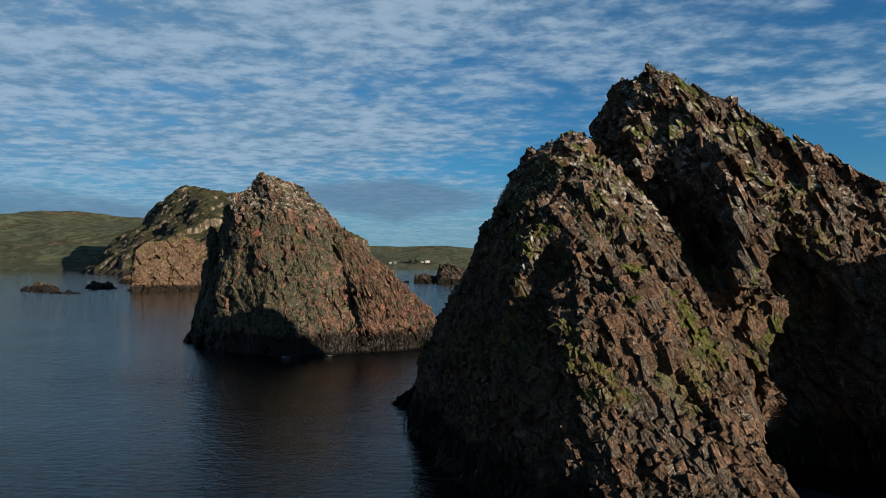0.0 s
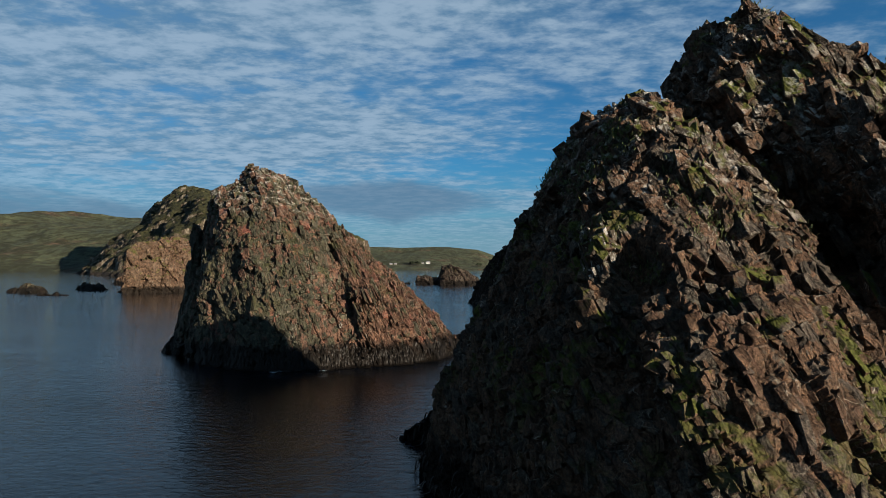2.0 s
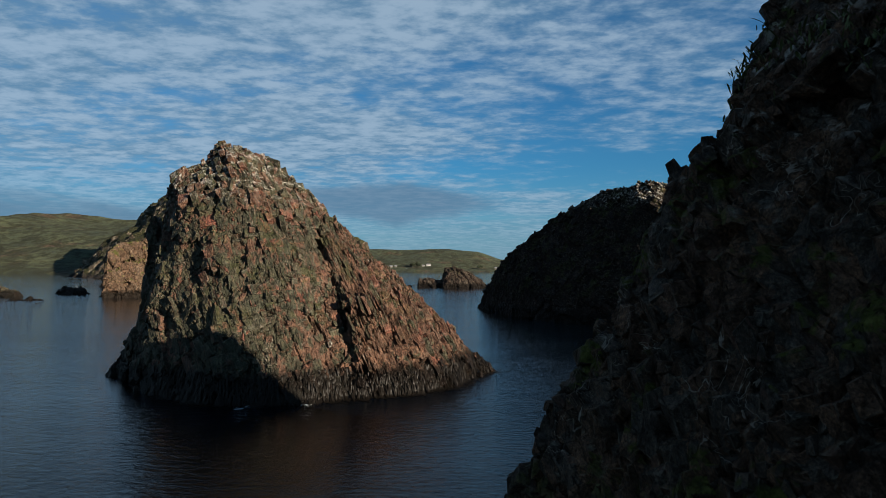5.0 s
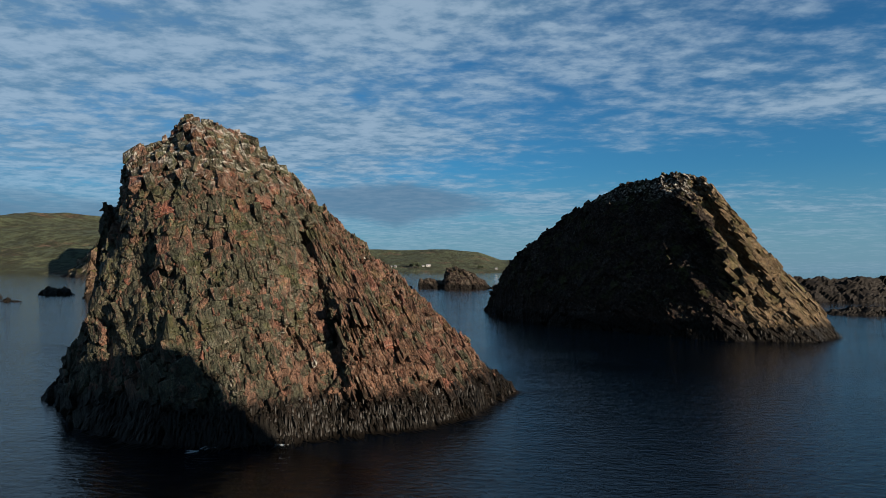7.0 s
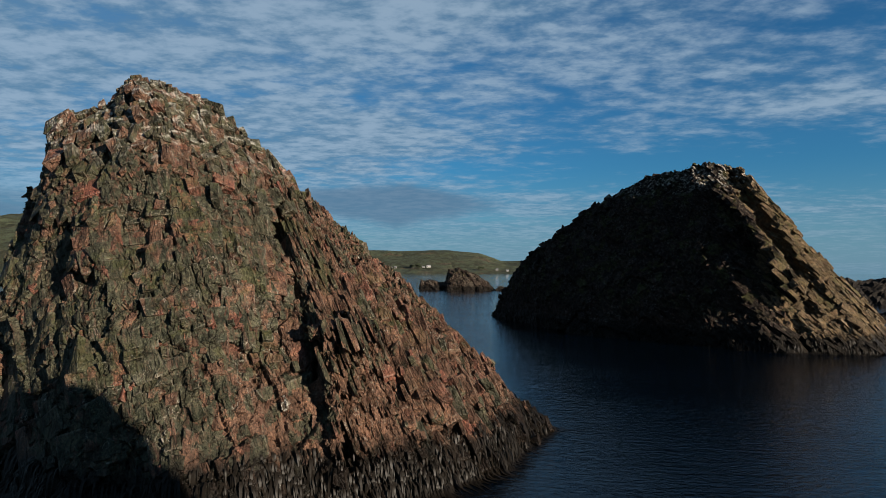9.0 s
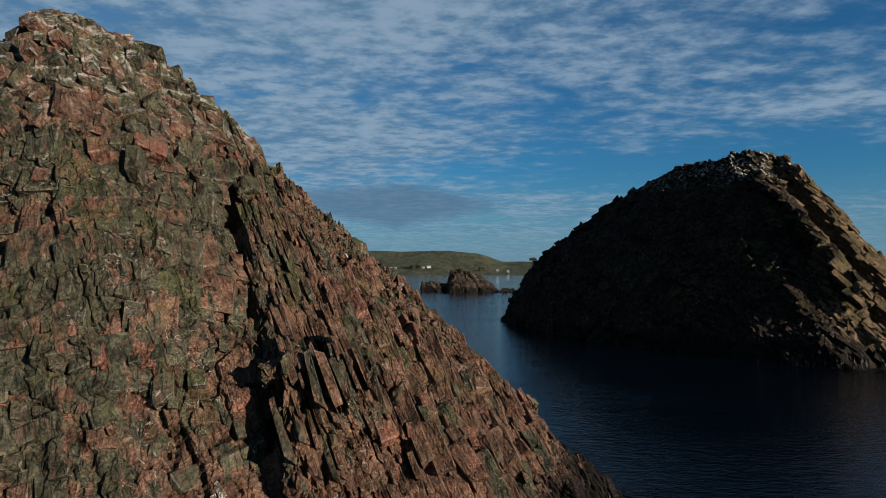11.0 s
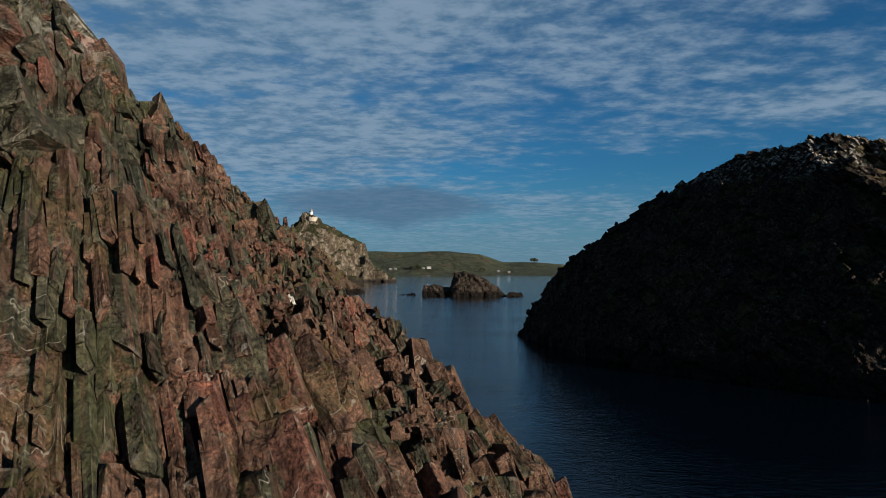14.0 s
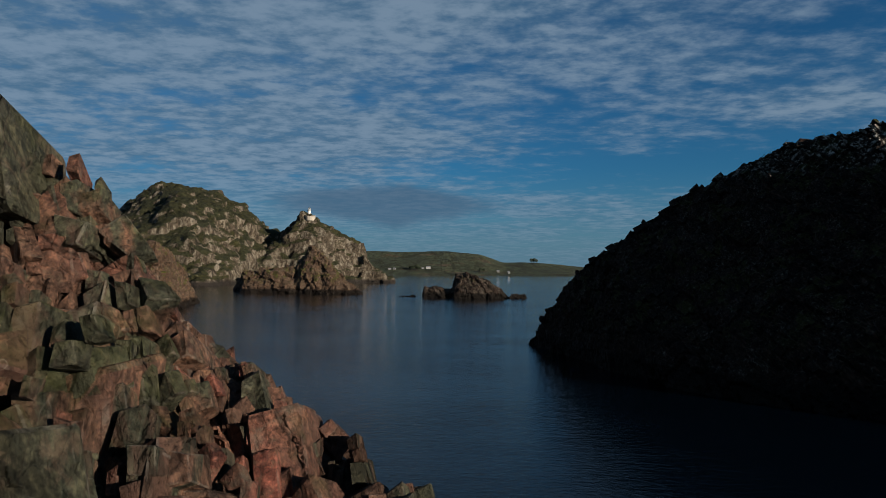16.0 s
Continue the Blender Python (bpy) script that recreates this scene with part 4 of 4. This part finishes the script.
limed(rock_one, STEEP, [((4.4, 33.8, 12.3), 1.2, 34, 0.09, 0.24), ((7.0, 36.3, 17.0), 1.2, 12, 0.09, 0.22), ((6.6, 41.0, 19.8), 1.2, 10, 0.1, 0.24)], 301)
limed(rock_three, DIP3, [((37, 158.5, 29.5), 4.5, 70, 0.2, 0.5), ((32, 161, 28.5), 4.0, 40, 0.2, 0.45)], 361)
limed(rock_two, DIP2, [((-14.4, 82.5, 4.8), 0.3, 3, 0.2, 0.32), ((-33, 92, 20.5), 1.2, 8, 0.2, 0.4)], 321)
limed(rock_two, DIP2, [((-12.95, 94.9, 12.28), 0.06, 1, 0.13, 0.15), ((-12.90, 94.84, 12.14), 0.06, 1, 0.11, 0.13)], 341, mineral)

# ---- kelp, foam and grass ----
kelp_mat = plain("wet_brown_kelp", (0.006, 0.0045, 0.003), 0.5, 0.5, 9.0, Specular_IOR_Level=0.12)
foam_mat = plain("sea_foam", (0.22, 0.23, 0.235), 0.7, 0.3, 6.0)
tuft_mat = plain("coastal_grass", (0.045, 0.057, 0.012), 0.8, 0.5, 4.0)


def ribbons(name, roots, ways, widths, steps, material, label, category):
    """Many tapering straps in one mesh: each runs from its root through the points of its way."""
    n, k = len(roots), steps + 1
    pts = roots[:, None] + ways
    side = np.cross(ways[:, -1], (0, 0, 1)) + 1e-3
    side /= np.linalg.norm(side, axis=1)[:, None]
    taper = np.concatenate([np.linspace(0.7, 1.0, k // 2), np.linspace(1.0, 0.15, k - k // 2)])
    half = side[:, None] * (widths[:, None] * taper)[:, :, None] / 2
    V = np.stack([pts - half, pts + half], 2).reshape(-1, 3)
    f = np.arange(steps)[:, None] * 2 + np.array([0, 1, 3, 2])
    F = (f[None] + np.arange(n)[:, None, None] * k * 2).reshape(-1, 4)
    ob = skin_object(name, V, F, material)
    return tagged(ob, label, category, kind="stuff")


def kelp(made, count, seed, choose, label):
    root, P, N = made
    rng = np.random.default_rng(seed)
    ok = np.flatnonzero((P[:, 2] > 0.1) & (P[:, 2] < 2.7) & choose(P, N))
    w = np.clip(2.8 - P[ok, 2] + rough_noise(P[ok], 3.0, seed, 2), 0.02, 3)
    pick = rng.choice(ok, min(count, len(ok)), p=w / w.sum(), replace=False)
    p, n = P[pick], N[pick] * (1, 1, 0.15)
    n = n / (np.linalg.norm(n, axis=1)[:, None] + 1e-6)
    n[:, :2] += rng.normal(0, 0.35, (len(n), 2))
    steps = 4
    length = rng.uniform(0.3, 1.3, len(p)) * rng.uniform(0.6, 1.2, len(p))
    t = np.linspace(0, 1, steps + 1)[None, :, None]
    out = n[:, None] * (0.12 + 0.55 * np.sqrt(t)) * (length * 0.55)[:, None, None]
    drop = np.zeros((len(p), steps + 1, 3))
    drop[:, :, 2] = -(t[:, :, 0] ** 1.4) * length[:, None]
    ways = out + drop
    floor_z = 0.03 - p[:, None, 2]
    under = np.maximum(floor_z - ways[:, :, 2], 0)
    ways[:, :, 2] += under
    ways[:, :, :2] += n[:, None, :2] * under[:, :, None] * 0.8
    return ribbons("kelp_fringe", p, ways, rng.uniform(0.05, 0.15, len(p)), steps, kelp_mat, label, "kelp")


kelp(rock_two, 7000, 401, lambda p, n: (p[:, 1] < 100) & (p[:, 0] > -30), "dark brown bull kelp hanging round the pointed stack")
kelp(rock_one, 1500, 402, lambda p, n: (p[:, 1] < 55), "dark brown bull kelp at the foot of the craggy stack")
kelp(rock_three, 900, 403, lambda p, n: (p[:, 0] > 33) & (p[:, 1] < 150), "dark kelp along the foot of the domed stack")


def foam(count, seed, line, spread, label):
    """Flecks of foam along a line on the water."""
    rng = np.random.default_rng(seed)
    bm = bmesh.new()
    line = np.array(line, float)
    for _ in range(count):
        k = rng.uniform(0, len(line) - 1)
        a, b = line[int(k)], line[int(k) + 1]
        c = a + (b - a) * (k % 1) + rng.normal(0, spread, 2) * rng.uniform(0, 1)
        r = rng.uniform(0.02, 0.06)
        turn = math.atan2(*(b - a)[::-1]) + rng.normal(0, 0.4)
        ring = []
        for q in range(7):
            t = q / 7 * math.tau
            x, y = r * rng.uniform(3.0, 6.5) * math.cos(t), r * rng.uniform(0.5, 1.1) * math.sin(t)
            ring.append(bm.verts.new((c[0] + x * math.cos(turn) - y * math.sin(turn), c[1] + x * math.sin(turn) + y * math.cos(turn), 0.015)))
        top = bm.verts.new((c[0], c[1], 0.05))
        for q in range(7):
            bm.faces.new((ring[q], ring[(q + 1) % 7], top))
    return tagged(part("sea_foam", bm, foam_mat), label, "foam", kind="stuff")


foam(70, 411, [(-20.6, 76.6), (-18.8, 78.4), (-17.3, 78.8), (-14.9, 78.6)], 0.5, "thin white foam where waves meet the rock")
foam(80, 412, [(5.5, 69.5), (8, 69.8), (11, 68.6)], 0.7, "thin white foam drifting on dark water")


def tufts(made, count, seed, choose, label):
    root, P, N = made
    rng = np.random.default_rng(seed)
    ok = np.flatnonzero(choose(P, N) & (N[:, 2] > 0.45))
    w = np.clip(rough_noise(P[ok], 2.2, seed, 3) - 0.05, 0, 1) + 1e-4
    pick = rng.choice(ok, count, p=w / w.sum())
    p = P[pick] + rng.normal(0, 0.06, (count, 3)) * (1, 1, 0.2)
    lean = rng.normal(0, 0.45, (count, 3)) * (1, 1, 0) + (0, 0, 1)
    t = np.linspace(0, 1, 4)[None, :, None]
    length = rng.uniform(0.14, 0.36, count)[:, None, None]
    ways = lean[:, None] * t * length + np.array((0, 0, -0.12)) * t ** 2 * length / 0.3
    return ribbons("grass_tufts", p, ways, rng.uniform(0.02, 0.05, count), 3, tuft_mat, label, "grass")


tufts(rock_one, 9000, 421, lambda p, n: (p[:, 2] > 11) & (p[:, 1] < 50), "green grass and moss tufts on ledges of the craggy stack")
tufts(rock_three, 1200, 422, lambda p, n: (p[:, 2] > 24), "dry green tufts over the crown of the domed stack")

# ---- lighthouse on the headland ----
white_paint = plain("white_painted_stone", (0.51, 0.50, 0.48), 0.6, 0.12, 1.5)
dark_metal = plain("dark_lantern_metal", (0.05, 0.05, 0.055), 0.4, 0.2, 3.0)
lantern_glass = Nodes("lantern_glass").done((0.5, 0.55, 0.6), 0.05, Transmission_Weight=0.8)
fence_wood = plain("weathered_fence_timber", (0.30, 0.26, 0.21), 0.85, 0.3, 2.0)


def ring_solid(radii, segments=16):
    """A solid of revolution from (radius, height) pairs, closed at both ends."""
    bm = bmesh.new()
    rings = [[bm.verts.new((r * math.cos(q / segments * math.tau), r * math.sin(q / segments * math.tau), z)) for q in range(segments)] for r, z in radii]
    for a, b in zip(rings, rings[1:]):
        for q in range(segments):
            bm.faces.new((a[q], a[(q + 1) % segments], b[(q + 1) % segments], b[q]))
    bm.faces.new(rings[0][::-1])
    bm.faces.new(rings[-1])
    return bm


def box(x0, x1, y0, y1, z0, z1, bevel=0.0):
    bm = bmesh.new()
    bmesh.ops.create_cube(bm, size=1.0, matrix=Matrix.LocRotScale(((x0 + x1) / 2, (y0 + y1) / 2, (z0 + z1) / 2), None, (x1 - x0, y1 - y0, z1 - z0)))
    if bevel:
        bmesh.ops.bevel(bm, geom=list(bm.edges), offset=bevel, segments=1, affect="EDGES")
    return bm


def lighthouse(place):
    root = new("lighthouse")
    root.location = place
    part("tower", ring_solid([(2.15, -4.0), (2.1, 0.0), (1.75, 5.2), (1.9, 5.3), (1.9, 5.5)]), white_paint, root)
    part("gallery", ring_solid([(2.0, 5.5), (2.35, 5.65), (2.35, 5.8), (2.2, 5.82)]), dark_metal, root)
    for q in range(12):
        a = q / 12 * math.tau
        x, y = 2.25 * math.cos(a), 2.25 * math.sin(a)
        part("rail_post", box(x - 0.03, x + 0.03, y - 0.03, y + 0.03, 5.82, 6.7), dark_metal, root)
    bm = ring_solid([(1.25, 5.82), (1.25, 6.5), (1.3, 6.52)])
    part("lantern_base", bm, white_paint, root)
    part("lantern", ring_solid([(1.2, 6.52), (1.2, 8.0)], 12), lantern_glass, root, "glazed lantern room")
    for q in range(12):
        a = q / 12 * math.tau
        x, y = 1.22 * math.cos(a), 1.22 * math.sin(a)
        part("glazing_bar", box(x - 0.04, x + 0.04, y - 0.04, y + 0.04, 6.52, 8.0), white_paint, root)
    part("dome", ring_solid([(1.4, 8.0), (1.35, 8.15), (1.0, 8.6), (0.4, 8.95), (0.2, 9.05), (0.2, 9.3), (0.05, 9.6)]), dark_metal, root, "dark domed roof")
    part("door", box(-0.5, 0.5, -2.15, -1.95, 0.0, 2.0, 0.03), dark_metal, root)
    return tagged(root, "small white round lighthouse with a dark dome on a hilltop", "lighthouse")


lighthouse((-171.5, 719, 67.6))
deck = new("viewing_platform")
deck.location = (-169, 714, 66.4)
part("deck", ring_solid([(4.8, -4.0), (5.2, 0.0), (5.2, 0.35)], 18), fence_wood, deck)
for q in range(18):
    a = q / 18 * math.tau
    x, y = 5.0 * math.cos(a), 5.0 * math.sin(a)
    part("post", box(x - 0.09, x + 0.09, y - 0.09, y + 0.09, 0.35, 1.45), fence_wood, deck)
part("rail", ring_solid([(5.1, 1.3), (5.1, 1.45), (4.95, 1.45), (4.95, 1.3)], 18), fence_wood, deck)
tagged(deck, "round timber viewing platform below the lighthouse", "platform")

# ---- houses and trees on the far shore ----
wall_white = plain("white_house_wall", (0.28, 0.27, 0.255), 0.8, 0.1, 0.5)
roof_grey = plain("grey_metal_roof", (0.13, 0.13, 0.14), 0.6, 0.2, 0.5)
pane_mat = Nodes("dark_window_glass").done((0.03, 0.035, 0.04), 0.1)
crown_mat = plain("dark_tree_crown", (0.018, 0.026, 0.010), 0.9, 0.5, 0.6)
bark = plain("bark", (0.06, 0.045, 0.03), 0.9, 0.3, 2.0)


def far_ground(x, y):
    return float(far_height(np.array([[x, y, 0.0]], np.float32))[0])


wall_drab = plain("drab_house_wall", (0.13, 0.122, 0.106), 0.8, 0.15, 0.5)


def house(x, y, w, d, h, turn, label, walls=wall_white, roof=roof_grey):
    root = new("house")
    root.matrix_basis = pose(x, y, far_ground(x, y), 0, 0, turn)
    part("wall", box(-w / 2, w / 2, -d / 2, d / 2, -3, h), walls, root)
    bm = bmesh.new()
    e, r = 0.5, h + d * 0.38
    v = [bm.verts.new(c) for c in ((-w / 2 - e, -d / 2 - e, h - 0.2), (w / 2 + e, -d / 2 - e, h - 0.2), (w / 2 + e, d / 2 + e, h - 0.2), (-w / 2 - e, d / 2 + e, h - 0.2), (-w / 2 - e, 0, r), (w / 2 + e, 0, r))]
    for f in ((0, 1, 5, 4), (2, 3, 4, 5), (0, 4, 3), (1, 2, 5), (3, 2, 1, 0)):
        bm.faces.new([v[k] for k in f])
    part("roof", bm, roof, root)
    for k in (-0.3, 0.3):
        part("window", box(k * w - 0.8, k * w + 0.8, -d / 2 - 0.06, -d / 2 + 0.1, h * 0.35, h * 0.75), pane_mat, root)
    part("door", box(-0.5, 0.5, -d / 2 - 0.06, -d / 2 + 0.1, 0, 2.1), roof_grey, root)
    return tagged(root, label, "house", "far shore houses")


house(-121, 1965, 13, 8, 4.5, 12, "white farmhouse with a grey roof near the shore")
house(-137, 1958, 7, 5, 3.2, -8, "small pale cottage beside a white farmhouse")
for x, y, w in ((-236, 1935, 9), (-222, 1938, 7), (92, 1957, 8), (124, 1955, 7)):
    house(x, y, w, 7, 3.6, (x * 7) % 30 - 15, "small drab house on the far shore", wall_drab)


def tree(x, y, height, seed):
    rng = np.random.default_rng(seed)
    root = new("tree")
    root.location = (x, y, far_ground(x, y) - 0.3)
    part("trunk", ring_solid([(0.5, -1), (0.35, height * 0.3), (0.15, height * 0.7)], 8), bark, root)
    n = 260
    u = rng.normal(0, 1, (n, 3))
    u /= np.linalg.norm(u, axis=1)[:, None]
    c = u * rng.uniform(0.35, 1.0, n)[:, None] * (height * 0.42, height * 0.42, height * 0.36) + (0, 0, height * 0.62)
    c += rng.normal(0, height * 0.04, (n, 3))
    V, F = [], []
    for k in range(n):
        q = rng.normal(0, height * 0.055, (4, 3))
        F += [(4 * k + a, 4 * k + b, 4 * k + d) for a, b, d in ((0, 1, 2), (0, 2, 3), (0, 3, 1), (1, 3, 2))]
        V += list(c[k] + q)
    skin_object("crown", np.array(V), np.array(F), crown_mat, parent=root, smooth=False)
    return tagged(root, "dark rounded shelter-belt tree on the far shore", "tree", "far shore trees")


for k, (x, y, h) in enumerate(((-166, 1935, 15), (-155, 1940, 18), (-147, 1932, 14), (-174, 1945, 12), (38, 1935, 14), (47, 1940, 12), (233, 2330, 16), (243, 2335, 18), (252, 2330, 14))):
    tree(x, y, h, 500 + k)
